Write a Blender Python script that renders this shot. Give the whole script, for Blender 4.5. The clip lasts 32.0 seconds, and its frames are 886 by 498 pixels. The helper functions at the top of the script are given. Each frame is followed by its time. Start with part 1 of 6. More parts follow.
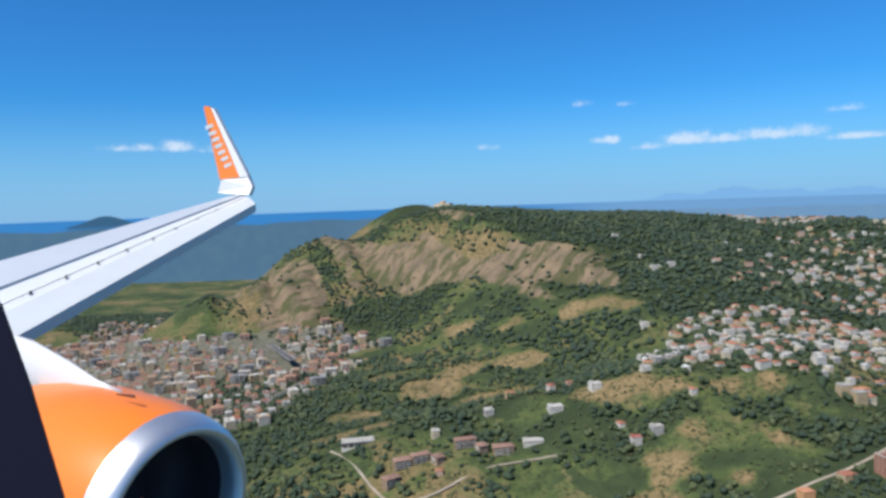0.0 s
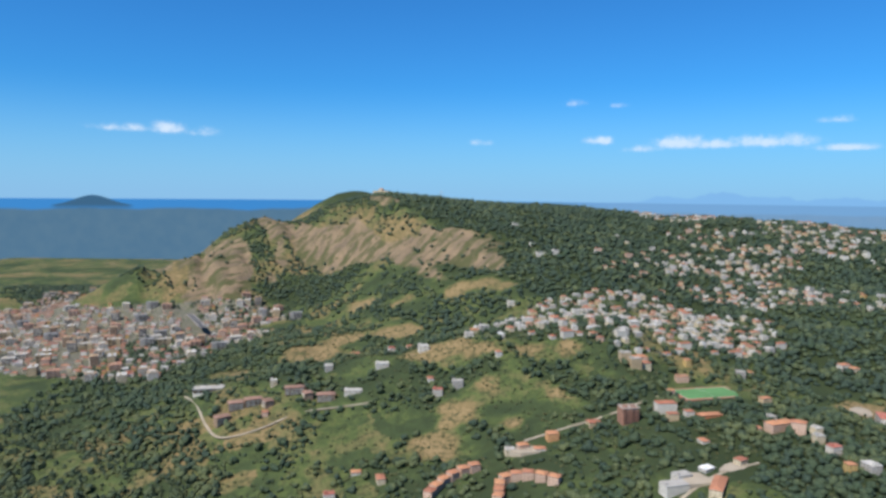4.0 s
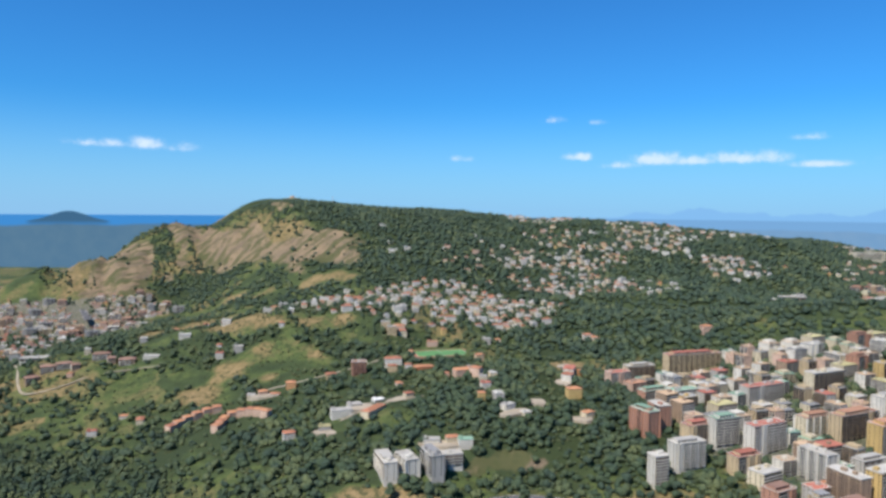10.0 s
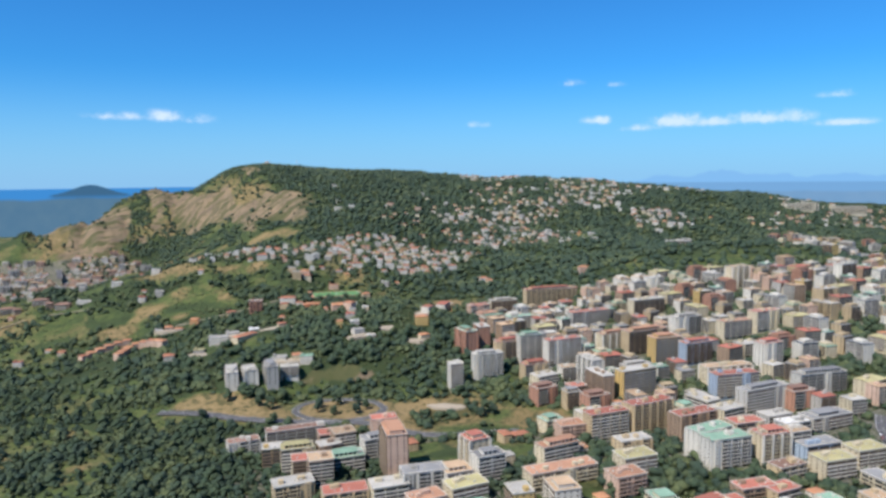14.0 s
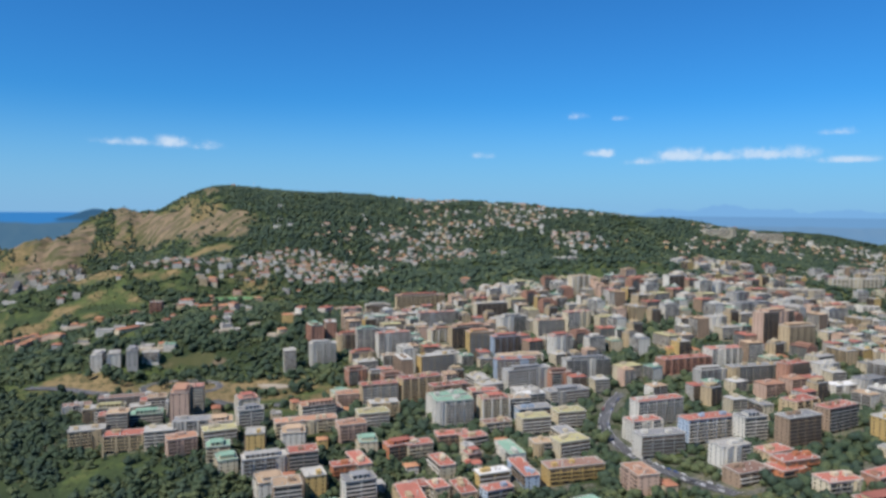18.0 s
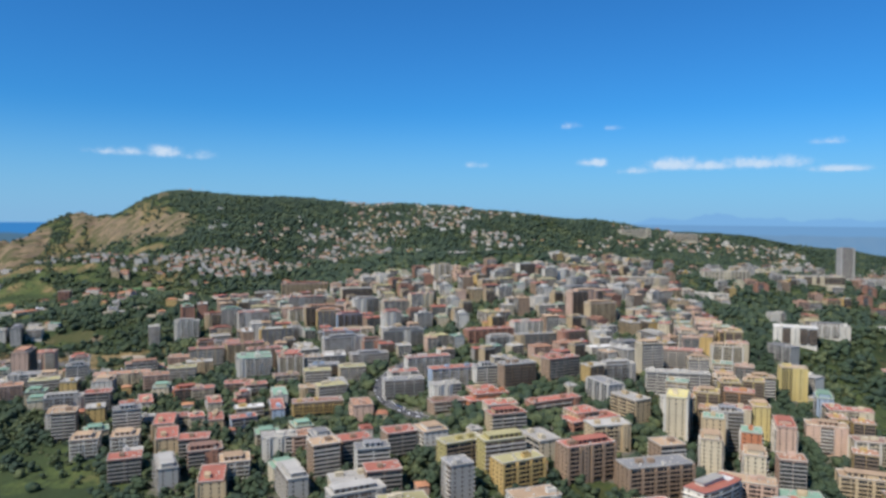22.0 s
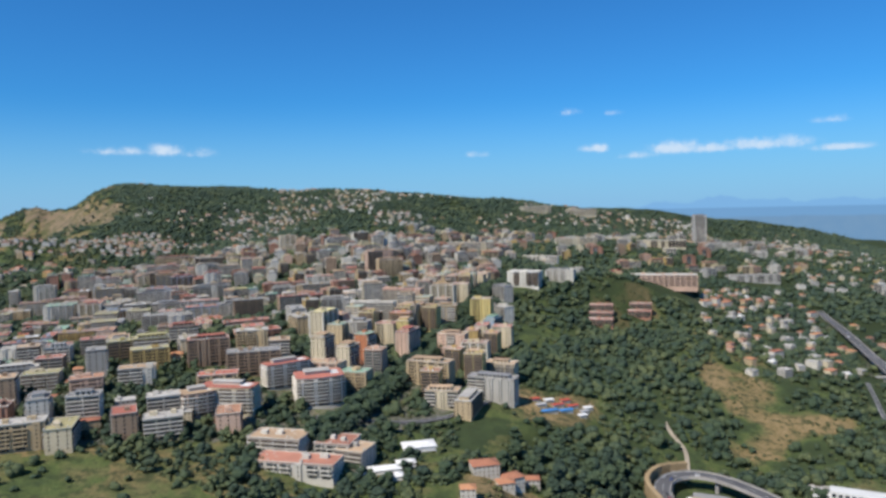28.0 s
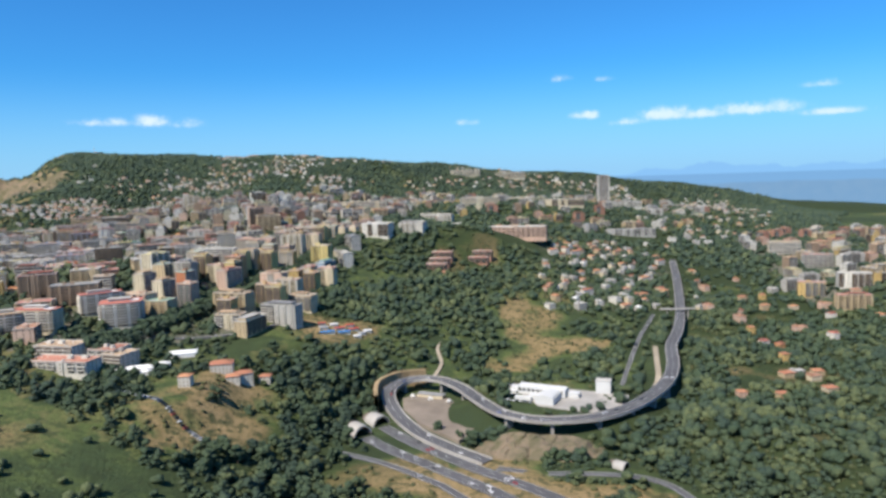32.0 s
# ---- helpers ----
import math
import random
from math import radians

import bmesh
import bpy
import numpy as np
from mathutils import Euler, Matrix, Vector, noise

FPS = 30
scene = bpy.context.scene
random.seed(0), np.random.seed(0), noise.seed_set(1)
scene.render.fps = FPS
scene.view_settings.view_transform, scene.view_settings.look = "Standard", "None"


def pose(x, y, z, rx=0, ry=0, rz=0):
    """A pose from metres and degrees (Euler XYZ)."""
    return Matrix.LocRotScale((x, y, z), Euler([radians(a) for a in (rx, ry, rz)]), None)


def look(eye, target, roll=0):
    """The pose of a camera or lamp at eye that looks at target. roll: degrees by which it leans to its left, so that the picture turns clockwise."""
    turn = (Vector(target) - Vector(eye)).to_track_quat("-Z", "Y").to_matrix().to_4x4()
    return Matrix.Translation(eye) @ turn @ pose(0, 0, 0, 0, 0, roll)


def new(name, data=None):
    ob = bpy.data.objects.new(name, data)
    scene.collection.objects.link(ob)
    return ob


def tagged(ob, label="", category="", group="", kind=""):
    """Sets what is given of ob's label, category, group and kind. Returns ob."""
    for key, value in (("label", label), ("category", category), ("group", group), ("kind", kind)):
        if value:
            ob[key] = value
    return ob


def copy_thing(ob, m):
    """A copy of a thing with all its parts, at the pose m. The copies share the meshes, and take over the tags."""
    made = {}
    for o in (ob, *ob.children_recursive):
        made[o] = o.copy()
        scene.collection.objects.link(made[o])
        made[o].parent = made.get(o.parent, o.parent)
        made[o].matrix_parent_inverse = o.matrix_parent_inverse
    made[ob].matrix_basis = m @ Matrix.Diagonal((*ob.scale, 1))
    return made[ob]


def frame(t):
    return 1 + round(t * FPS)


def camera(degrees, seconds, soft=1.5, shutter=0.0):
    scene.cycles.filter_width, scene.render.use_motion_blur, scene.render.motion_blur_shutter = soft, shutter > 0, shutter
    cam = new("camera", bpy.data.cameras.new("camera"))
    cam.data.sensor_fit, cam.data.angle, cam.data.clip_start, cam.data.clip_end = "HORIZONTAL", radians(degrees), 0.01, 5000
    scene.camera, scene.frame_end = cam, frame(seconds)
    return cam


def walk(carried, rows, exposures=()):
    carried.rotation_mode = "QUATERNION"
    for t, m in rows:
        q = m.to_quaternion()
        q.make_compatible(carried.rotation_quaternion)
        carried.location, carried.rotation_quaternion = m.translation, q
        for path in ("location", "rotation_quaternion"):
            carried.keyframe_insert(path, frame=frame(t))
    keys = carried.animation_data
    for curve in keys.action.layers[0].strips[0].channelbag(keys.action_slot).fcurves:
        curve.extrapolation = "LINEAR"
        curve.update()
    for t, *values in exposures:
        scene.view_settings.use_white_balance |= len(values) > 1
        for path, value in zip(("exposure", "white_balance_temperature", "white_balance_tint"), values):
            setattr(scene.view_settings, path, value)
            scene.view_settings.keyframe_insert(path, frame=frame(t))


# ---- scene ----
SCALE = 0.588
cam = camera(65.0, 32.0, soft=3.1)
# seconds, place in metres, turn in degrees
ROWS = [
    (0.0, 0.0, 0.0, 460.0, 85.97, 1.94, 0.11),
    (0.5, 28.1, -16.0, 457.1, 84.45, 2.30, 0.10),
    (1.0, 56.1, -32.1, 454.2, 84.75, 1.61, -0.06),
    (1.5, 84.1, -48.1, 451.3, 85.76, 0.34, -0.12),
    (2.0, 112.2, -64.1, 448.3, 85.36, -0.53, -0.01),
    (2.5, 140.2, -80.1, 445.4, 84.93, -0.94, -0.17),
    (3.0, 168.2, -96.2, 442.5, 85.07, -1.10, -0.28),
    (3.5, 196.2, -112.2, 439.5, 85.13, -0.79, -0.42),
    (5.5, 308.0, -176.4, 427.7, 86.90, -0.17, -1.10),
    (6.0, 336.0, -192.4, 424.7, 87.09, -0.31, -1.48),
    (6.5, 363.9, -208.4, 421.7, 87.46, -0.78, -1.78),
    (7.0, 391.9, -224.5, 418.7, 87.61, -1.15, -2.00),
    (7.5, 419.8, -240.5, 415.7, 87.23, -0.93, -2.26),
    (8.0, 447.7, -256.6, 412.7, 87.15, -0.76, -2.27),
    (8.5, 475.6, -272.6, 409.7, 87.36, -0.67, -2.39),
    (9.0, 503.5, -288.6, 406.7, 87.19, -0.51, -2.27),
    (9.5, 531.4, -304.7, 403.7, 87.15, -0.48, -2.25),
    (10.0, 559.3, -320.7, 400.7, 86.75, -0.55, -2.25),
    (10.5, 587.2, -336.8, 397.7, 86.03, -0.69, -2.18),
    (11.0, 615.1, -352.8, 394.7, 85.44, -0.61, -2.09),
    (11.5, 643.0, -368.9, 391.6, 85.42, -0.71, -1.89),
    (12.0, 670.9, -384.9, 388.6, 85.24, -0.64, -1.62),
    (12.5, 698.7, -401.0, 385.5, 84.90, -0.28, -1.52),
    (13.0, 726.6, -417.0, 382.5, 84.43, 0.07, -1.32),
    (13.5, 754.5, -433.1, 379.5, 84.16, 0.29, -1.02),
    (15.5, 866.0, -497.3, 367.2, 83.70, 1.60, -0.56),
    (16.0, 893.9, -513.3, 364.2, 83.45, 1.88, -0.62),
    (16.5, 921.8, -529.4, 361.1, 84.49, 1.18, -0.64),
    (17.0, 949.7, -545.4, 358.0, 85.34, 0.47, -0.57),
    (17.5, 977.6, -561.5, 354.9, 85.99, -0.01, -0.53),
    (18.0, 1005.5, -577.5, 351.9, 86.50, -0.43, -0.49),
    (18.5, 1033.4, -593.6, 348.8, 86.74, -0.59, -0.38),
    (19.0, 1061.3, -609.7, 345.7, 87.54, -0.62, -0.28),
    (19.5, 1089.2, -625.7, 342.6, 87.72, -0.37, -0.21),
    (20.0, 1117.1, -641.8, 339.5, 87.49, -0.18, -0.32),
    (20.5, 1145.0, -657.8, 336.4, 87.91, -0.54, -0.53),
    (21.0, 1173.0, -673.9, 333.3, 88.01, -0.66, -0.56),
    (21.5, 1200.9, -689.9, 330.2, 87.74, -0.45, -0.75),
    (22.0, 1228.8, -706.0, 327.1, 87.27, -0.33, -1.02),
    (22.5, 1256.8, -722.1, 324.0, 86.63, 0.08, -1.12),
    (23.0, 1284.8, -738.1, 320.9, 85.97, 0.64, -1.38),
    (23.5, 1312.7, -754.2, 317.8, 85.72, 0.64, -1.75),
    (24.0, 1340.7, -770.3, 314.7, 85.87, 0.76, -1.98),
    (24.5, 1368.7, -786.3, 311.6, 86.54, 0.68, -1.96),
    (25.0, 1396.7, -802.4, 308.5, 87.49, 0.35, -1.82),
    (25.5, 1424.7, -818.4, 305.4, 88.05, 0.18, -1.59),
    (27.5, 1536.9, -882.7, 292.9, 86.88, 1.46, -0.68),
    (28.0, 1564.9, -898.8, 289.8, 86.49, 1.40, -0.84),
    (28.5, 1593.0, -914.8, 286.7, 85.70, 1.46, -0.95),
    (29.0, 1621.1, -930.9, 283.6, 84.76, 1.70, -1.21),
    (29.5, 1649.3, -947.0, 280.5, 84.27, 2.02, -1.19),
    (30.0, 1677.4, -963.0, 277.3, 82.99, 2.65, -1.61),
    (30.5, 1705.5, -979.1, 274.2, 82.66, 2.84, -1.68),
    (31.0, 1733.7, -995.2, 271.1, 82.52, 3.02, -1.74),
    (31.5, 1761.9, -1011.2, 268.0, 82.69, 2.75, -1.72),
    (32.0, 1790.1, -1027.3, 264.9, 83.91, 1.98, -1.61),
]
# seconds, stops, white balance
LIGHT = [(0.0, 0.27, 6600, 10), (3.0, 0.33, 6650, 10), (6.0, 0.38, 6750, 10), (13.0, 0.45, 6650, 10), (17.0, 0.23, 6600, 10), (19.0, 0.16, 6650, 10), (25.0, 0.2, 6700, 10), (28.0, 0.24, 6800, 10), (30.0, 0.55, 6850, 10), (32.0, 0.56, 6900, 10)]
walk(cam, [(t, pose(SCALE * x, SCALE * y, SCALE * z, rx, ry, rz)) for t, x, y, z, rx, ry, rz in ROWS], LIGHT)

# ---- light ----
SUN_FROM = Vector((-0.64, -0.66, 1.15)).normalized()
sun = new("sun", bpy.data.lights.new("sun", "SUN"))
sun.data.energy, sun.data.angle, sun.data.color = 5.0, radians(0.53), (1.0, 0.945, 0.87)
sun.matrix_world = look(SUN_FROM * 3000, (0, 0, 0))

world = bpy.data.worlds.new("sky")
scene.world = world
world.use_nodes = True


class Nodes:
    """Short hand for building a node tree."""

    def __init__(self, tree):
        self.tree = tree
        tree.nodes.clear()

    def add(self, kind, inputs=None, **props):
        n = self.tree.nodes.new(kind)
        for k, v in props.items():
            setattr(n, k, v)
        for k, v in (inputs or {}).items():
            self.put(n.inputs[k], v)
        return n

    def put(self, socket, v):
        if isinstance(v, bpy.types.NodeSocket):
            self.tree.links.new(v, socket)
        elif isinstance(v, bpy.types.Node):
            self.tree.links.new(v.outputs[0], socket)
        else:
            socket.default_value = v

    def math(self, op, a, b=0.0, c=0.0, clamp=False):
        return self.add("ShaderNodeMath", {0: a, 1: b, 2: c}, operation=op, use_clamp=clamp).outputs[0]

    def mix(self, f, a, b, blend="MIX"):
        n = self.add("ShaderNodeMix", data_type="RGBA", blend_type=blend)
        for i, v in ((0, f), (6, a), (7, b)):
            if isinstance(v, tuple):
                v = (*v[:3], 1.0)
            self.put(n.inputs[i], v)
        return n.outputs[2]

    def step(self, v, lo, hi, a=0.0, b=1.0):
        return self.add("ShaderNodeMapRange", {0: v, 1: lo, 2: hi, 3: a, 4: b}, interpolation_type="SMOOTHSTEP").outputs[0]

    def noise(self, vec, scale, detail=3.0, rough=0.55, out=0):
        return self.add("ShaderNodeTexNoise", {"Vector": vec, "Scale": scale, "Detail": detail, "Roughness": rough}).outputs[out]


def build_world():
    n = Nodes(world.node_tree)
    sky = n.add("ShaderNodeTexSky", sky_type="NISHITA", sun_disc=False, sun_elevation=math.asin(SUN_FROM.z),
                sun_rotation=math.atan2(SUN_FROM.x, SUN_FROM.y), altitude=400, air_density=1.0, dust_density=0.6, ozone_density=2.0)
    way = n.add("ShaderNodeTexCoord").outputs["Generated"]
    xyz = n.add("ShaderNodeSeparateXYZ", {0: way})
    az = n.math("MULTIPLY", n.math("ARCTAN2", xyz.outputs[0], xyz.outputs[1]), 57.2958)
    el = n.math("MULTIPLY", n.math("ARCSINE", xyz.outputs[2]), 57.2958)
    blue = n.mix(1.0, sky.outputs[0], SKY_TINT, "MULTIPLY")
    # clouds: azimuth, elevation, half width, half height, strength
    ragged = n.noise(way, 28.0, 6.0, 0.62)
    ragged_fine = n.noise(way, 90.0, 4.0, 0.6)
    total = None
    for a, e, wa, we, k in CLOUDS:
        u = n.math("DIVIDE", n.math("SUBTRACT", az, a), wa)
        v = n.math("DIVIDE", n.math("SUBTRACT", el, e), we)
        flat = n.math("MULTIPLY", n.math("MINIMUM", v, 0.0), 0.7)
        v = n.math("ADD", v, flat)
        r = n.math("ADD", n.math("MULTIPLY", u, u), n.math("MULTIPLY", v, v))
        g = n.math("MULTIPLY", n.math("EXPONENT", n.math("MULTIPLY", r, -1.0)), k)
        total = g if total is None else n.math("MAXIMUM", total, g)
    rag = n.math("ADD", n.math("MULTIPLY", n.math("SUBTRACT", ragged, 0.5), 2.6), n.math("MULTIPLY", n.math("SUBTRACT", ragged_fine, 0.5), 1.6))
    dens = n.math("ADD", total, n.math("MULTIPLY", rag, n.math("MINIMUM", n.math("MULTIPLY", total, 1.6), 0.8)))
    dens = n.step(dens, 0.12, 1.15)
    blue = n.mix(n.math("MULTIPLY", dens, 0.8), blue, CLOUD_COLOUR)
    # pale band along the horizon
    band = n.step(el, 9.0, -1.0)
    blue = n.mix(n.math("MULTIPLY", band, 0.75), blue, HORIZON_COLOUR)
    # far mountains, sea and the plain beyond the hills, haze painted into their colours
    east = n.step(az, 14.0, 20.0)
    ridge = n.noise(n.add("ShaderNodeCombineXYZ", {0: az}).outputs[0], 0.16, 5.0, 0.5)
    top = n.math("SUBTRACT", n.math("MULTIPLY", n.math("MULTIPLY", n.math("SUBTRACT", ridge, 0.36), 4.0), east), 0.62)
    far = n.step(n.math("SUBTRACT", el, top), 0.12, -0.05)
    blue = n.mix(far, blue, FAR_HAZE)
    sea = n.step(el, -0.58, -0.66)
    blue = n.mix(sea, blue, n.mix(n.step(az, 2.0, 16.0), SEA_COLOUR, HAZY_EAST))
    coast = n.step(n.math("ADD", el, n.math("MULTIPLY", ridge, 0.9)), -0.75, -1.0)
    land = n.mix(n.step(az, -12.0, 14.0), n.mix(n.noise(way, 60.0, 5.0), HAZY_LAND, (0.7, 1.35, 2.0)), n.mix(n.noise(way, 90.0, 5.0), HAZY_PLAIN, (1.25, 2.25, 3.6)))
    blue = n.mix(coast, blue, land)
    # cone-shaped far hill on the coast, painted in a hazy blue
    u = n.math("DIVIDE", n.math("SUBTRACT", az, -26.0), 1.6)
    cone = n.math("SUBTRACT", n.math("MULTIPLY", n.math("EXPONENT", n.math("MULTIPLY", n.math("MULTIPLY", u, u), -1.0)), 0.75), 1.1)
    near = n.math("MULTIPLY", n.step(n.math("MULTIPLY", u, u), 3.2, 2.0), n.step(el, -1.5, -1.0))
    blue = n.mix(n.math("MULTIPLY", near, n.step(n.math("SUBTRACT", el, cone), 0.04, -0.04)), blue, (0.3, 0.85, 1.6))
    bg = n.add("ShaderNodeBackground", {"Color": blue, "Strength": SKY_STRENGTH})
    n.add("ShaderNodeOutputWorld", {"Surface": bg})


SKY_STRENGTH = 0.127
SKY_TINT = (0.12, 0.50, 0.90)
CLOUD_COLOUR = (6.0, 6.4, 6.9)
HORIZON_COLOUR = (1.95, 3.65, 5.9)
# the far land colours carry the blue of distance haze
FAR_HAZE = (1.35, 3.0, 5.3)
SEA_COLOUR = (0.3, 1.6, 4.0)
HAZY_EAST = (1.1, 2.4, 4.3)
HAZY_LAND = (0.42, 1.05, 1.85)
HAZY_PLAIN = (0.95, 2.0, 3.5)
CLOUDS = [
    (19.4, 4.0, 2.3, 0.62, 1.05), (25.2, 4.0, 3.0, 0.62, 1.1), (16.6, 3.6, 1.6, 0.38, 0.8), (30.5, 3.5, 2.3, 0.32, 0.75), (22.2, 3.85, 2.4, 0.45, 1.05),
    (10.9, 7.2, 1.2, 0.38, 0.6), (13.2, 4.25, 1.1, 0.42, 0.95), (3.6, 4.1, 1.2, 0.34, 0.6), (30.0, 5.5, 1.4, 0.4, 0.52),
    (-20.6, 4.65, 1.3, 0.62, 1.0), (-18.2, 4.5, 1.2, 0.5, 0.75), (-24.0, 4.6, 2.6, 0.42, 0.62), (14.6, 7.0, 0.9, 0.3, 0.42), (36.5, 3.8, 1.9, 0.42, 0.75),
]
build_world()

# ---- the lie of the land ----
PLAIN = (94.3, -3.56, -19.70)
# x, y, height, half lengths along and across, turn
HILLS = [
    (1, 2367, 280, 787, 295, -1.26),
    (870, 2608, 299, 1110, 637, -0.76),
    (2262, 2569, 218, 993, 593, 0.52),
    (-505, 2213, 282, 318, 497, -3.38),
    (496, 1947, 178, 802, 344, 1.65),
    (224, 922, 109, 438, 170, 0.26),
    (-22, 1254, 42, 254, 170, 0.61),
    (691, 439, 82, 507, 296, -0.81),
    (1820, -496, -86, 390, 170, 1.16),
    (2304, -254, -60, 251, 499, -0.30),
    (2433, 1295, 93, 719, 766, 0.04),
    (-581, 1112, 17, 407, 545, 0.10),
    (749, 325, -58, 282, 170, -0.01),
    (1347, -113, 40, 170, 298, -0.63),
    (1364, 862, 159, 704, 426, -1.08),
    (3271, 2586, 76, 490, 460, 0.06),
    (2500, 1380, -38, 260, 260, 0.00),
    (347, 2359, 19, 181, 133, 0.09),
    (-689, 1750, 59, 252, 130, 0.62),
    (-253, 2762, 100, 361, 161, 0.20),
    (-710, 2311, -56, 130, 424, 0.31),
    (-895, 2023, -68, 455, 136, 0.05),
    (2180, 880, 50, 280, 320, 0.00),
    (1885, 200, 50, 230, 72, 0.27),
]

# levelled ground: x, y, radius, height
FLATS = [(1828, -385, 85, 44), (1935, -400, 80, 55), (1870, -560, 110, 41), (1780, -480, 60, 41), (1980, -600, 120, 46), (660, 340, 85, 111), (590, 800, 70, 166), (1560, -440, 70, 92)]


def smooth(v, lo, hi):
    k = np.clip((v - lo) / (hi - lo), 0, 1)
    return k * k * (3 - 2 * k)


def value_noise(x, y, cell, seed=0):
    """Smooth noise from -1 to 1 on a grid of that many metres."""
    u, v = np.asarray(x, float) / cell + 917.3, np.asarray(y, float) / cell + 411.7
    i, j = np.floor(u), np.floor(v)
    fu, fv = u - i, v - j
    fu, fv = fu * fu * (3 - 2 * fu), fv * fv * (3 - 2 * fv)

    def at(a, b):
        s = np.sin(a * 127.1 + b * 311.7 + seed * 74.7) * 43758.5453
        return (s - np.floor(s)) * 2 - 1

    return (at(i, j) * (1 - fu) + at(i + 1, j) * fu) * (1 - fv) + (at(i, j + 1) * (1 - fu) + at(i + 1, j + 1) * fu) * fv


def fbm(x, y, cell, octaves=4, seed=0):
    total, k = 0, 1.0
    for o in range(octaves):
        total = total + k * value_noise(x, y, cell / 2 ** o, seed + o * 13)
        k *= 0.5
    return total


def bare_land(x, y):
    z = PLAIN[0] + PLAIN[1] * x / 1000 + PLAIN[2] * y / 1000
    for hx, hy, high, su, sv, a in HILLS:
        c, s = math.cos(a), math.sin(a)
        u, v = (x - hx) * c + (y - hy) * s, -(x - hx) * s + (y - hy) * c
        z = z + high * np.exp(-(u / su) ** 2 - (v / sv) ** 2)
    return z


def cliff_zone(x, y):
    """The bare scarp on the hill's flank, 0 to 1."""
    up, along = 0.654 * x + 0.756 * y + 22 * value_noise(x, y, 90, 93), 0.654 * y - 0.756 * x
    main = smooth(up, 1290, 1400) * (1 - smooth(up, 1550 + 170 * smooth(250 - x, 0, 250), 1605 + 170 * smooth(250 - x, 0, 250))) * smooth(along, 560, 1100) * (1 - smooth(along, 2000, 2300))
    spur = smooth(1.2 - np.hypot((x + 480) / 260, (y - 1850) / 260), 0.0, 0.5)
    x, y = x + 45 * value_noise(x, y, 120, 91), y + 45 * value_noise(x, y, 120, 92)
    low = smooth(1.2 - np.hypot((x - 300) / 130, (y - 1580) / 90), 0.0, 0.7)
    return np.maximum(main, np.maximum(spur, 0.7 * low))


def gz(x, y):
    """The ground's height."""
    x, y = np.asarray(x, float), np.asarray(y, float)
    z = bare_land(x, y)
    wild = smooth(z, 95, 260)
    z = z + fbm(x, y, 260, 4, 3) * (2 + 7 * wild)
    k = cliff_zone(x, y)
    ax, ay = x, y
    x, y = x + 26 * value_noise(x, y, 150, 61), y + 26 * value_noise(x, y, 150, 62)
    gully = 1 - np.abs(value_noise(x + 0.45 * y, y * 0.18, 105, 5)) * 1.7
    rill = 1 - np.abs(value_noise(x + 0.45 * y, y * 0.25, 40, 9)) * 1.7
    z = z - k * np.maximum(gully, 0) * 20 + k * 8 - k * np.maximum(rill, 0) * 9 + k * 7 * fbm(x, y, 60, 3, 77)
    # spurs and hollows on the lower slopes
    low = smooth(z, 92, 130) * (1 - smooth(z, 210, 300)) * smooth(y, 500, 750)
    z = z + low * (13 * value_noise(x + 0.5 * y, y * 0.5, 140, 31) + 5 * value_noise(x + 0.5 * y, y * 0.5, 55, 33))
    for fx, fy, r, level in FLATS:
        k = smooth(1.35 - np.hypot(ax - fx, ay - fy) / r, 0.0, 0.5)
        z = z * (1 - k) + level * k
    return z


def z_at(x, y):
    return float(gz(x, y))

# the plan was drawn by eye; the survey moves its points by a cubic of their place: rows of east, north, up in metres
SURVEY = np.array([1.7, -29.7, 4.3, 1.5, 30.2, -9.7, 21.2, 49.9, 1.6, -26.3, -166.6, 4.1, -42.7, -19.3, 2.7, 27.7, 11.7, -14.8, -64.6, -260.8, 7.6, -21.7, 157.2, -43.6, -52.1, 50.7, 21.8, 35.0, 43.8, 18.9]).reshape(-1, 3)


def survey(p):
    """Points of the plan, moved to where they lie."""
    p = np.atleast_2d(np.asarray(p, float))
    u, v = 1.5 * np.tanh((p[:, 0] - 900) / 1500), 1.6 * np.tanh((p[:, 1] - 500) / 1600)
    terms = np.stack([u ** a * v ** b for a in range(4) for b in range(4 - a)], 1)
    return p[:, :3] + terms @ SURVEY


surveyed = set()


def survey_mesh(me):
    co = np.empty(len(me.vertices) * 3, np.float32)
    me.vertices.foreach_get("co", co)
    me.vertices.foreach_set("co", survey(co.reshape(-1, 3)).astype(np.float32).ravel())
    me.update()


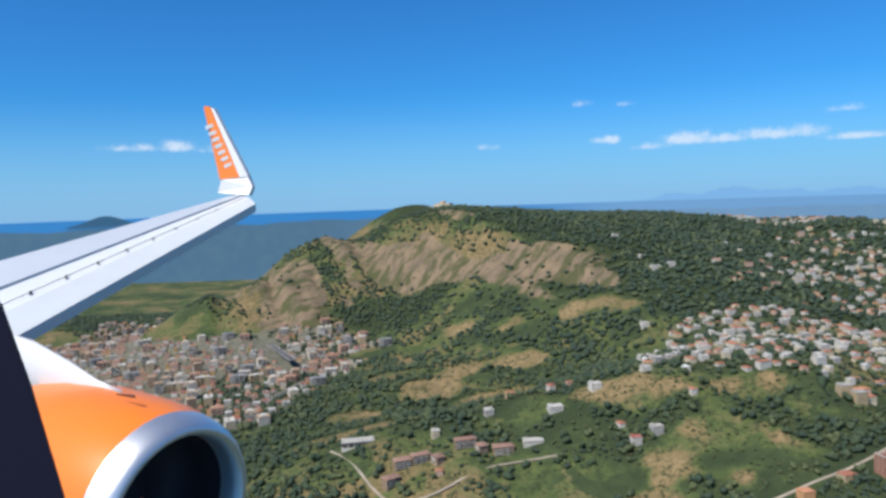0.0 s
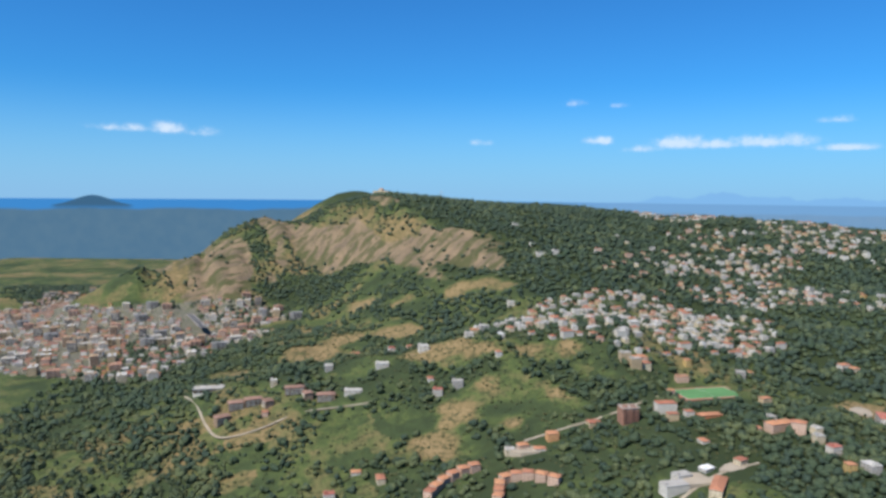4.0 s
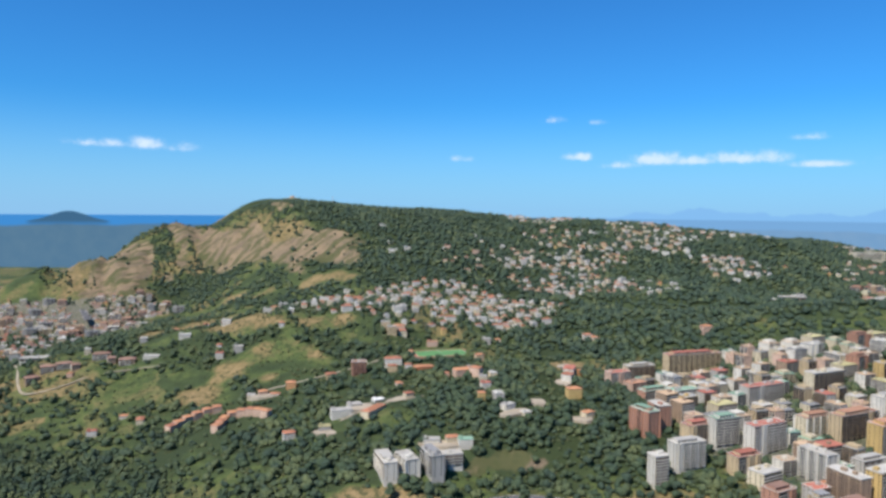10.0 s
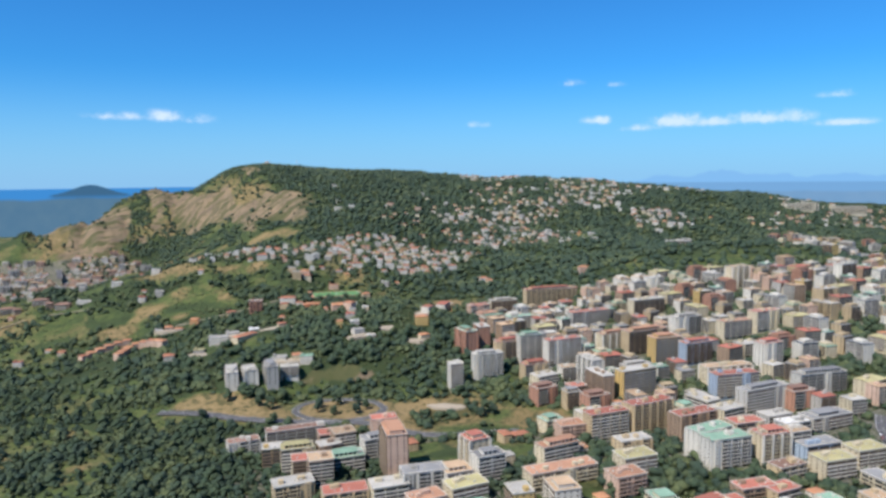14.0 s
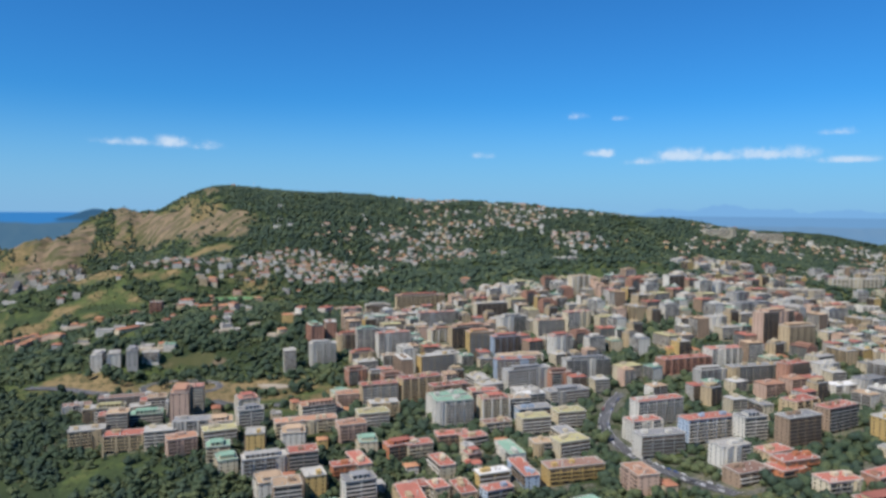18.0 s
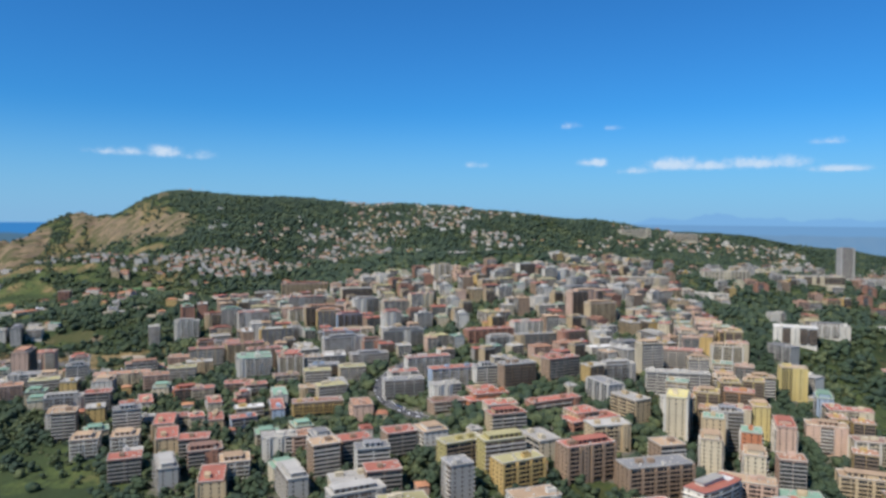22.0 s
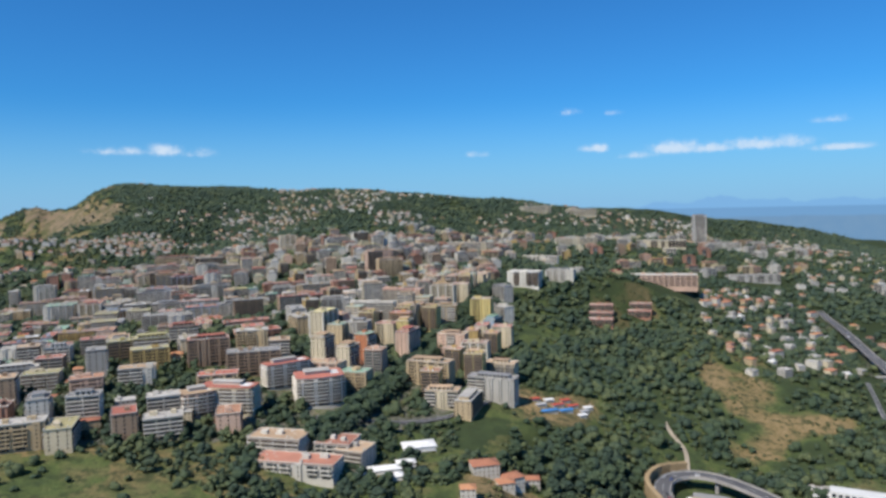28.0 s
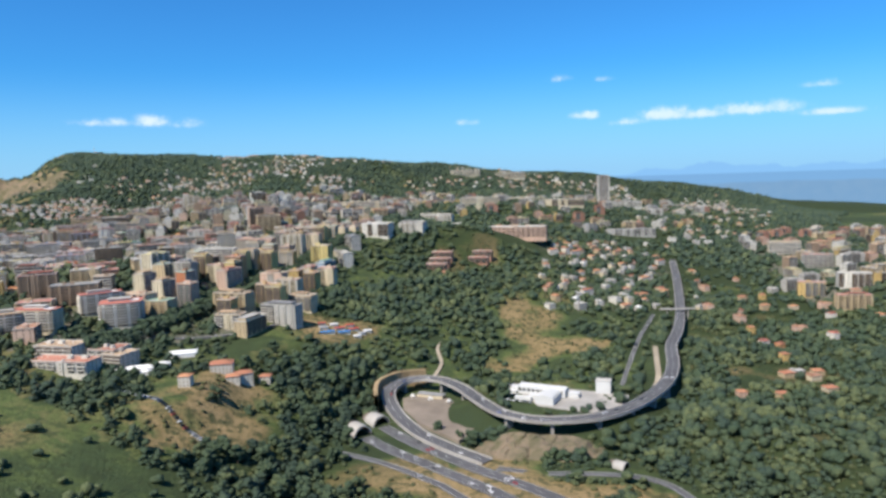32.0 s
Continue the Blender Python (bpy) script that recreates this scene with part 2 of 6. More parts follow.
# ---- materials ----
def material(name, colour, rough=0.8, metal=0.0, vary=0.25, size=1.0, fine=6.0, bump=0.0, per_object=0.0, per_island=0.0, spec=0.3, colour_2=None, hue=0.0):
    """A surface with stains at one scale, grain at another, and a tone of its own per object or per piece."""
    m = bpy.data.materials.new(name)
    m.use_nodes = True
    n = Nodes(m.node_tree)
    where = n.add("ShaderNodeTexCoord").outputs["Object"]
    c2 = colour_2 or tuple(v * (1 - vary) for v in colour)
    stain = n.noise(where, 0.22 / size, 4.0)
    grain = n.noise(where, fine / size, 3.0)
    c = n.mix(n.step(stain, 0.3, 0.72), colour, c2)
    c = n.mix(n.math("MULTIPLY", n.step(grain, 0.35, 0.7), vary), c, tuple(v * 0.6 for v in colour))
    if per_object or hue:
        r = n.add("ShaderNodeObjectInfo").outputs["Random"]
        c = n.add("ShaderNodeHueSaturation", {"Hue": n.math("ADD", 0.5 - hue / 2, n.math("MULTIPLY", r, hue)), "Saturation": 1.0,
                                              "Value": n.math("ADD", 1 - per_object, n.math("MULTIPLY", r, 2 * per_object)), "Fac": 1.0, "Color": c}).outputs[0]
    if per_island:
        r = n.add("ShaderNodeNewGeometry").outputs["Random Per Island"]
        c = n.add("ShaderNodeHueSaturation", {"Hue": n.math("ADD", 0.485, n.math("MULTIPLY", r, 0.03)), "Saturation": 1.0,
                                              "Value": n.math("ADD", 1 - per_island, n.math("MULTIPLY", r, 2 * per_island)), "Fac": 1.0, "Color": c}).outputs[0]
    b = n.add("ShaderNodeBsdfPrincipled", {"Base Color": c, "Roughness": rough, "Metallic": metal, "Specular IOR Level": spec})
    if bump:
        n.put(b.inputs["Normal"], n.add("ShaderNodeBump", {"Strength": bump, "Distance": 0.3 * size, "Height": grain}).outputs[0])
    n.add("ShaderNodeOutputMaterial", {"Surface": b})
    return m


WALLS = {k: material("plaster_" + k, c, 0.85, vary=0.22, size=8.0, fine=9.0, per_object=0.12) for k, c in dict(
    white=(0.57, 0.54, 0.47), cream=(0.55, 0.475, 0.335), tan=(0.47, 0.365, 0.225), brown=(0.29, 0.205, 0.14), grey=(0.38, 0.365, 0.33), brick=(0.36, 0.19, 0.13),
    pink=(0.53, 0.37, 0.28), ochre=(0.50, 0.35, 0.14), orange=(0.56, 0.30, 0.14), yellow=(0.58, 0.47, 0.20), rust=(0.45, 0.18, 0.09), blue=(0.32, 0.39, 0.47), olive=(0.40, 0.34, 0.14)).items()}
ROOFS = {k: material("roof_" + k, c, 0.9, vary=0.35, size=6.0, fine=10.0, per_object=0.18) for k, c in dict(
    red=(0.42, 0.155, 0.112), terracotta=(0.43, 0.235, 0.15), brown=(0.28, 0.17, 0.13), grey=(0.26, 0.26, 0.26), concrete=(0.46, 0.44, 0.40), green=(0.24, 0.38, 0.28),
    olive=(0.42, 0.38, 0.20), tan=(0.48, 0.34, 0.22), white=(0.70, 0.69, 0.66), yellow=(0.66, 0.58, 0.26), brick=(0.42, 0.19, 0.13)).items()}
TILES = material("clay_tiles", (0.44, 0.20, 0.115), 0.9, vary=0.4, size=4.0, fine=14.0, per_object=0.22, hue=0.02)
GLASS = material("window_glass", (0.035, 0.045, 0.055), 0.25, vary=0.5, spec=0.5)
SHUTTER = material("shutters", (0.12, 0.09, 0.07), 0.7, vary=0.5, per_object=0.3)
BORE_SHADE = material("loggia_shade", (0.16, 0.13, 0.11), 0.9, vary=0.3)
PARAPET = material("parapets", (0.58, 0.54, 0.47), 0.85, vary=0.3, size=5.0, per_object=0.18)
PARAPETS = [PARAPET, material("brown_parapets", (0.24, 0.185, 0.135), 0.85, vary=0.3, size=5.0), material("grey_parapets", (0.33, 0.315, 0.28), 0.85, vary=0.3, size=5.0), PARAPET]
METAL = material("painted_metal", (0.55, 0.56, 0.57), 0.5, metal=0.3, vary=0.2)
CONCRETE = material("concrete", (0.38, 0.36, 0.33), 0.9, vary=0.35, size=6.0, bump=0.2)
PALE = material("pale_gravel", (0.38, 0.325, 0.25), 0.95, vary=0.35, size=6.0)
ASPHALT = material("asphalt", (0.10, 0.10, 0.105), 0.85, vary=0.3, size=8.0, fine=5.0)
PAINT = material("road_paint", (0.62, 0.62, 0.60), 0.7, vary=0.25)
BARK = material("bark", (0.09, 0.065, 0.045), 0.95, vary=0.4)


def leaf_material(name, a, b):
    m = bpy.data.materials.new(name)
    m.use_nodes = True
    n = Nodes(m.node_tree)
    where = n.add("ShaderNodeTexCoord").outputs["Object"]
    island = n.add("ShaderNodeNewGeometry").outputs["Random Per Island"]
    stand = n.noise(where, 0.022, 5.0, 0.65)
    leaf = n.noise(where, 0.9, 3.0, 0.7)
    c = n.mix(n.math("ADD", n.math("MULTIPLY", island, 0.22), n.math("MULTIPLY", n.step(stand, 0.46, 0.62), 0.72)), a, b)
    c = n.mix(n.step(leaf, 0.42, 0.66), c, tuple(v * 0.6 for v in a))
    bsdf = n.add("ShaderNodeBsdfPrincipled", {"Base Color": c, "Roughness": 0.75, "Specular IOR Level": 0.2})
    n.put(bsdf.inputs["Normal"], n.add("ShaderNodeBump", {"Strength": 0.6, "Distance": 1.2, "Height": leaf}).outputs[0])
    n.add("ShaderNodeOutputMaterial", {"Surface": bsdf})
    return m


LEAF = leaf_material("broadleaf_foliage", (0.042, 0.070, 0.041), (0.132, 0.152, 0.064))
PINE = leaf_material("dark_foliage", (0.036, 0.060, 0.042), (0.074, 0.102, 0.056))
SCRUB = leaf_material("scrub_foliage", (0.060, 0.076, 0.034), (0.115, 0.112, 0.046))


def ground_material():
    m = bpy.data.materials.new("hill_ground")
    m.use_nodes = True
    n = Nodes(m.node_tree)
    where = n.add("ShaderNodeTexCoord").outputs["Object"]
    cover = n.add("ShaderNodeAttribute", attribute_name="cover")
    rgb = n.add("ShaderNodeSeparateColor", {0: cover.outputs["Color"]})
    dry, rock, town = rgb.outputs[0], rgb.outputs[1], rgb.outputs[2]
    big, mid, small = n.noise(where, 0.008, 5.0), n.noise(where, 0.045, 5.0, 0.65), n.noise(where, 0.35, 4.0, 0.65)
    # small fields and terraces, each with a growth of its own, with ragged edges
    bent = n.add("ShaderNodeVectorMath", {0: where, 1: n.add("ShaderNodeVectorMath", {0: n.noise(where, 0.02, 5.0, 0.6, 1), 1: (70.0, 70.0, 0.0)}, operation="MULTIPLY").outputs[0]}, operation="ADD").outputs[0]
    field = n.add("ShaderNodeTexVoronoi", {"Vector": bent, "Scale": 0.021}, voronoi_dimensions="2D")
    own = n.add("ShaderNodeSeparateColor", {0: field.outputs["Color"]}).outputs[0]
    grow = n.math("ADD", n.math("MULTIPLY", n.math("SUBTRACT", own, 0.5), 0.42), n.math("MULTIPLY", n.math("SUBTRACT", mid, 0.5), 0.8))
    grow = n.math("ADD", grow, n.math("ADD", -0.02, n.math("MULTIPLY", dry, 1.0)))
    ramp = n.add("ShaderNodeValToRGB", {0: grow})
    stops = ((0.0, (0.034, 0.050, 0.025)), (0.22, (0.050, 0.072, 0.031)), (0.38, (0.084, 0.112, 0.038)), (0.52, (0.128, 0.126, 0.054)), (0.70, (0.195, 0.145, 0.070)), (1.0, (0.265, 0.19, 0.097)))
    while len(ramp.color_ramp.elements) < len(stops):
        ramp.color_ramp.elements.new(0.5)
    for e, (at, colour) in zip(ramp.color_ramp.elements, stops):
        e.position, e.color = at, (*colour, 1.0)
    shrub = n.noise(where, 0.11, 5.0, 0.7)
    c = n.mix(n.math("MULTIPLY", n.step(shrub, 0.50, 0.60), 0.8), ramp.outputs[0], (0.038, 0.052, 0.024))
    c = n.mix(n.math("MULTIPLY", n.step(small, 0.46, 0.66), 0.55), c, (0.04, 0.052, 0.02))
    c = n.mix(n.math("MULTIPLY", cover.outputs["Alpha"], 0.7), c, (0.030, 0.042, 0.017))
    streak = n.add("ShaderNodeMapping", {"Vector": where, "Scale": (26.0, 130.0, 60.0), "Rotation": (0.0, 0.0, -0.714)}, vector_type="TEXTURE")
    strata = n.noise(streak.outputs[0], 1.0, 6.0, 0.65)
    gully = n.noise(n.add("ShaderNodeVectorMath", {0: streak.outputs[0], 1: (7.3, 2.1, 0.0)}, operation="ADD").outputs[0], 0.8, 5.0, 0.6)
    stone = n.mix(n.step(strata, 0.32, 0.7), (0.225, 0.165, 0.104), (0.120, 0.096, 0.068))
    stone = n.mix(n.step(small, 0.55, 0.75), stone, (0.32, 0.24, 0.155))
    stone = n.mix(n.step(gully, 0.47, 0.58), stone, (0.075, 0.078, 0.036))
    stone = n.mix(n.step(mid, 0.55, 0.68), stone, (0.065, 0.072, 0.030))
    c = n.mix(n.step(n.math("ADD", rock, n.math("MULTIPLY", n.math("SUBTRACT", mid, 0.5), 0.9)), 0.35, 0.6), c, stone)
    paved = n.mix(n.step(mid, 0.4, 0.6), (0.22, 0.195, 0.16), (0.13, 0.125, 0.11))
    paved = n.mix(n.step(small, 0.46, 0.6), paved, (0.06, 0.075, 0.035))
    c = n.mix(n.step(n.math("ADD", town, n.math("MULTIPLY", n.math("SUBTRACT", mid, 0.5), 1.0)), 0.4, 0.62), c, paved)
    b = n.add("ShaderNodeBsdfPrincipled", {"Base Color": c, "Roughness": 0.95, "Specular IOR Level": 0.1})
    n.put(b.inputs["Normal"], n.add("ShaderNodeBump", {"Strength": 0.6, "Distance": 2.0, "Height": small}).outputs[0])
    n.add("ShaderNodeOutputMaterial", {"Surface": b})
    return m


# ---- zones of the plan ----
def blob(x, y, spots):
    """How far inside any of the spots (x, y, rx, ry): 1 inside, 0 outside."""
    x, y = np.asarray(x, float), np.asarray(y, float)
    x, y = x + 20 * value_noise(x, y, 55, 81) + 9 * value_noise(x, y, 22, 82), y + 20 * value_noise(x, y, 55, 83) + 9 * value_noise(x, y, 22, 84)
    k = np.zeros_like(x)
    for cx, cy, rx, ry in spots:
        k = np.maximum(k, smooth(1.3 - np.hypot((x - cx) / rx, (y - cy) / ry), 0.0, 0.6))
    return k


def inside(x, y, poly):
    x, y = np.asarray(x, float), np.asarray(y, float)
    hit = np.zeros(x.shape, bool)
    for (ax, ay), (bx, by) in zip(poly, poly[1:] + poly[:1]):
        if ay != by:
            hit ^= ((ay > y) != (by > y)) & (x < (bx - ax) * (y - ay) / (by - ay) + ax)
    return hit


CITY = [(900, 330), (850, 560), (860, 700), (1010, 760), (1230, 690), (1420, 640), (1600, 700), (1720, 900), (1800, 850), (1720, 420), (1690, 60), (1640, -200), (1560, -330), (1250, -420), (950, -150), (780, 40), (560, 90), (560, 250), (880, 260)]
TOWN_WEST = [(-1300, 1250), (-330, 1060), (-250, 1330), (-130, 1600), (-420, 1800), (-1300, 2300)]
VILLAGE = [(240, 905), (560, 900), (820, 1050), (900, 1300), (640, 1420), (420, 1300), (330, 1080)]
VILLAS_EAST = [(1990, -90), (2240, -60), (2330, 250), (2250, 420), (2040, 330)]
HOSPITAL = [(1640, 560), (1900, 420), (2500, 560), (3000, 1200), (2600, 1700), (1900, 1500)]
PARKS = [(1120, 70), (1160, 20), (1010, 270), (1060, 330), (1290, 180), (1360, 160), (1040, -90), (960, 80), (1230, -100), (1290, 240), (1240, 330), (1150, 300), (900, 30), (1390, 340), (1290, 20), (976, 114), (867, 368), (792, 325), (1287, 315), (1323, 415), (836, 44), (903, 88), (1165, 147), (1235, 60), (1099, -46), (1189, -53), (1465, -17), (1517, 196), (1466, 82), (1385, -234), (1269, -225), (1741, 116), (1353, -233),
         (1440, 116), (1434, -118), (1186, 444), (1345, -270), (1330, -160), (1250, -130), (1400, 20), (1130, -46), (1167, -82), (1228, -178), (1312, -300)]
PARKS = [(x, y, 27, 23) for x, y in PARKS] + [(1780, 480, 90, 60), (1860, 540, 90, 60), (1960, 620, 80, 50)]
EAST_CITY = [(2430, -20), (2900, -60), (3200, 600), (2600, 480)]
DRY = [(1868, 78, 34, 20), (1896, 74, 26, 18), (1712, -222, 46, 36), (1690, -190, 30, 22), (1885, 145, 55, 48), (2200, -60, 28, 18), (2260, -120, 24, 16), (2330, -60, 36, 18), (2110, -520, 18, 12), (2230, -440, 28, 14), (285, 772, 60, 26), (345, 795, 50, 20), (235, 720, 30, 22), (200, 900, 45, 20), (270, 868, 40, 18), (375, 884, 45, 18), (300, 1440, 70, 40), (373, 1396, 40, 26), (20, 1545, 45, 25), (131, 1250, 50, 30), (135, 1447, 40, 24), (2139, -481, 26, 18), (2108, -416, 15, 11), (2225, -345, 26, 16), (1975, -175, 55, 38), (1930, -205, 28, 18), (1800, -505, 36, 28), (1880, -590, 60, 36), (1850, -540, 46, 26), (1960, -605, 22, 16), (1623, -411, 34, 26), (1657, -472, 34, 26), (1600, -440, 30, 24), (1928, -225, 40, 26), (299, 788, 40, 22), (379, 790, 30, 20), (229, 697, 40, 24), (-155, 1061, 50, 30), (-106, 1276, 45, 30), (24, 1252, 45, 28), (153, 1262, 40, 28), (402, 878, 40, 24), (238, 885, 36, 22), (799, 813, 36, 24), (455, 847, 36, 22), (2173, -326, 45, 30), (2251, -293, 45, 30), (2189, -153, 40, 30), (1770, -512, 26, 20), (1800, -552, 28, 22), (1836, -590, 34, 26), (1862, -556, 22, 14), (500, 350, 60, 26), (560, 340, 50, 26), (660, 340, 62, 44), (770, 312, 90, 32), (850, 294, 70, 30), (255, 755, 45, 25), (390, 770, 55, 28), (300, 745, 45, 22), (1965, -120, 50, 55), (1725, -215, 42, 34),
       (1610, -505, 30, 25), (1880, -500, 70, 16), (-20, 1180, 60, 45), (80, 1080, 70, 40), (-150, 930, 60, 30), (1900, 130, 45, 40), (1850, -650, 90, 45)]
LUSH = [(142, 716, 40, 20), (97, 704, 36, 18), (446, 839, 30, 14), (346, 829, 36, 12), (-67, 1280, 50, 26), (-182, 1548, 60, 30), (2008, -635, 22, 18), (2058, -650, 28, 18), (2000, -372, 18, 12), (120, 720, 45, 30), (-58, 1537, 70, 40), (188, 743, 35, 25), (336, 795, 30, 20), (584, 1155, 35, 25), (1651, -293, 30, 25), (801, 180, 50, 40), (1640, -315, 60, 40), (120, 880, 60, 40)]
WOODS = [(150, 2330, 260, 160), (2450, 420, 260, 300), (2280, 230, 120, 160), (2560, 240, 200, 200), (2180, 60, 60, 120), (1680, -330, 50, 50), (850, 1750, 620, 420), (1500, 2100, 700, 300), (760, 560, 150, 160), (640, 620, 120, 120), (1000, 1050, 260, 180), (1850, 180, 90, 220), (1700, -120, 80, 60), (1740, -330, 60, 90),
         (-150, 1800, 170, 90), (1420, 1300, 260, 160), (2180, -480, 220, 160), (2350, -200, 200, 260), (1720, -560, 60, 110), (2050, 560, 300, 70), (2300, 850, 300, 90)]


def crest(x, y):
    """The wooded crown of the hill, above the scarp."""
    return smooth(0.654 * x + 0.756 * y + 25 * value_noise(x, y, 80, 71) - 170 * smooth(250 - x, 0, 250), 1565, 1605) * smooth(x, -260, -160) * smooth(y, 1500, 1650)


def cover_at(x, y):
    """Dry grass, bare rock and paving, 0 to 1 each."""
    e = 12.0
    steep = np.hypot(gz(x + e, y) - gz(x - e, y), gz(x, y + e) - gz(x, y - e)) / (2 * e)
    rock = np.maximum(cliff_zone(x, y) * smooth(steep, 0.05, 0.24), 0.75 * smooth(steep, 0.62, 0.9))
    rock = rock * (1 - smooth(fbm(x + 0.5 * y, y * 0.4, 110, 4, 17), 0.05, 0.5)) * (1 - crest(x, y))
    wild = fbm(x, y, 170, 4, 8)
    spots = blob(x, y, DRY) * (0.75 + 0.8 * value_noise(x, y, 34, 44))
    dry = np.clip(spots + 0.30 + 0.10 * smooth(500 - x, 0, 300) * smooth(y, 500, 700) + 0.34 * wild - 0.6 * np.maximum(blob(x, y, WOODS), crest(x, y)) + 0.25 * cliff_zone(x, y), 0, 1)
    lush = blob(x, y, LUSH)
    dry = dry * (1 - lush) + 0.33 * lush
    town = np.zeros_like(dry)
    for poly, k in ((CITY, 0.56), (TOWN_WEST, 0.62), (VILLAGE, 0.42), (VILLAS_EAST, 0.42), (HOSPITAL, 0.36), (EAST_CITY, 0.6)):
        town = np.maximum(town, inside(x, y, poly) * k)
    town = town * (1 - blob(x, y, DRY)) * (1 - lush) * (1 - blob(x, y, PARKS)) * np.where(x < 0, 1 - smooth(gz(x, y), 135, 150), 1)
    return dry, rock, town


def build_ground():
    xs = np.concatenate([np.arange(-2600, -800, 30.0), np.arange(-800, 2500, 12.0), np.arange(2500, 4300, 30.0)])
    ys = np.concatenate([np.arange(-1300, -600, 25.0), np.arange(-600, 1500, 12.0), np.arange(1500, 2500, 14.0), np.arange(2500, 4000, 40.0)])
    gx, gy = np.meshgrid(xs, ys)
    z = gz(gx, gy)
    w, h = len(xs), len(ys)
    idx = np.arange(w * h).reshape(h, w)
    quads = np.stack([idx[:-1, :-1], idx[:-1, 1:], idx[1:, 1:], idx[1:, :-1]], -1).reshape(-1, 4)
    me = bpy.data.meshes.new("ground")
    me.vertices.add(w * h)
    me.vertices.foreach_set("co", np.stack([gx, gy, z], -1).astype(np.float32).ravel())
    me.loops.add(quads.size)
    me.loops.foreach_set("vertex_index", quads.astype(np.int32).ravel())
    me.polygons.add(len(quads))
    me.polygons.foreach_set("loop_start", np.arange(0, quads.size, 4, dtype=np.int32))
    me.update(calc_edges=True)
    dry, rock, town = cover_at(gx, gy)
    col = me.attributes.new("cover", "FLOAT_COLOR", "POINT")
    col.data.foreach_set("color", np.stack([dry, rock, town, np.maximum(blob(gx, gy, WOODS + PARKS), crest(gx, gy))], -1).astype(np.float32).ravel())
    me.shade_smooth()
    me.materials.append(ground_material())
    tagged(new("ground", me), "hilly ground of dry grass, scrub and bare rock", "ground", kind="structure")


build_ground()

# occupied ground, in cells of four metres
CELL, OX, OY = 4.0, -1400.0, -1000.0
taken = np.zeros((1200, 1250), bool)


def cells(x, y):
    return np.clip(((np.asarray(x) - OX) / CELL).astype(int), 0, 1199), np.clip(((np.asarray(y) - OY) / CELL).astype(int), 0, 1249)


def occupy(x, y, r):
    i0, j0 = cells(x - r, y - r)
    i1, j1 = cells(x + r, y + r)
    taken[i0:i1 + 1, j0:j1 + 1] = True


def is_free(x, y, r):
    i0, j0 = cells(x - r, y - r)
    i1, j1 = cells(x + r, y + r)
    return not taken[i0:i1 + 1, j0:j1 + 1].any()


# ---- building blocks ----
class Geo:
    """Gathers boxes and faces for one mesh."""

    def __init__(self):
        self.v, self.f = [], []

    def face(self, *pts):
        k = len(self.v)
        self.v += pts
        self.f.append(tuple(range(k, k + len(pts))))

    def box(self, x0, y0, z0, x1, y1, z1, bottom=False):
        k = len(self.v)
        self.v += [(x0, y0, z0), (x1, y0, z0), (x1, y1, z0), (x0, y1, z0), (x0, y0, z1), (x1, y0, z1), (x1, y1, z1), (x0, y1, z1)]
        self.f += [(k, k + 1, k + 5, k + 4), (k + 1, k + 2, k + 6, k + 5), (k + 2, k + 3, k + 7, k + 6), (k + 3, k, k + 4, k + 7), (k + 4, k + 5, k + 6, k + 7)]
        if bottom:
            self.f.append((k + 3, k + 2, k + 1, k))
        return self

    def mesh(self, name, mat):
        me = bpy.data.meshes.new(name)
        me.from_pydata(self.v, [], self.f)
        me.materials.append(mat)
        return me


def part(name, geo, mat, parent, label=""):
    """One mesh object under a thing or a part."""
    ob = new(name, geo.mesh(name, mat) if isinstance(geo, Geo) else geo)
    ob.parent = parent
    if label:
        ob["label"] = label
    return ob


STOREY = 3.1
WORDS = {1: "one", 2: "two", 3: "three", 4: "four", 5: "five", 6: "six", 7: "seven", 8: "eight", 9: "nine", 10: "ten", 11: "eleven", 12: "twelve", 13: "thirteen", 33: "thirty-three"}
TONE = dict(concrete="pale concrete", brick="brick-red", blue="blue-grey")


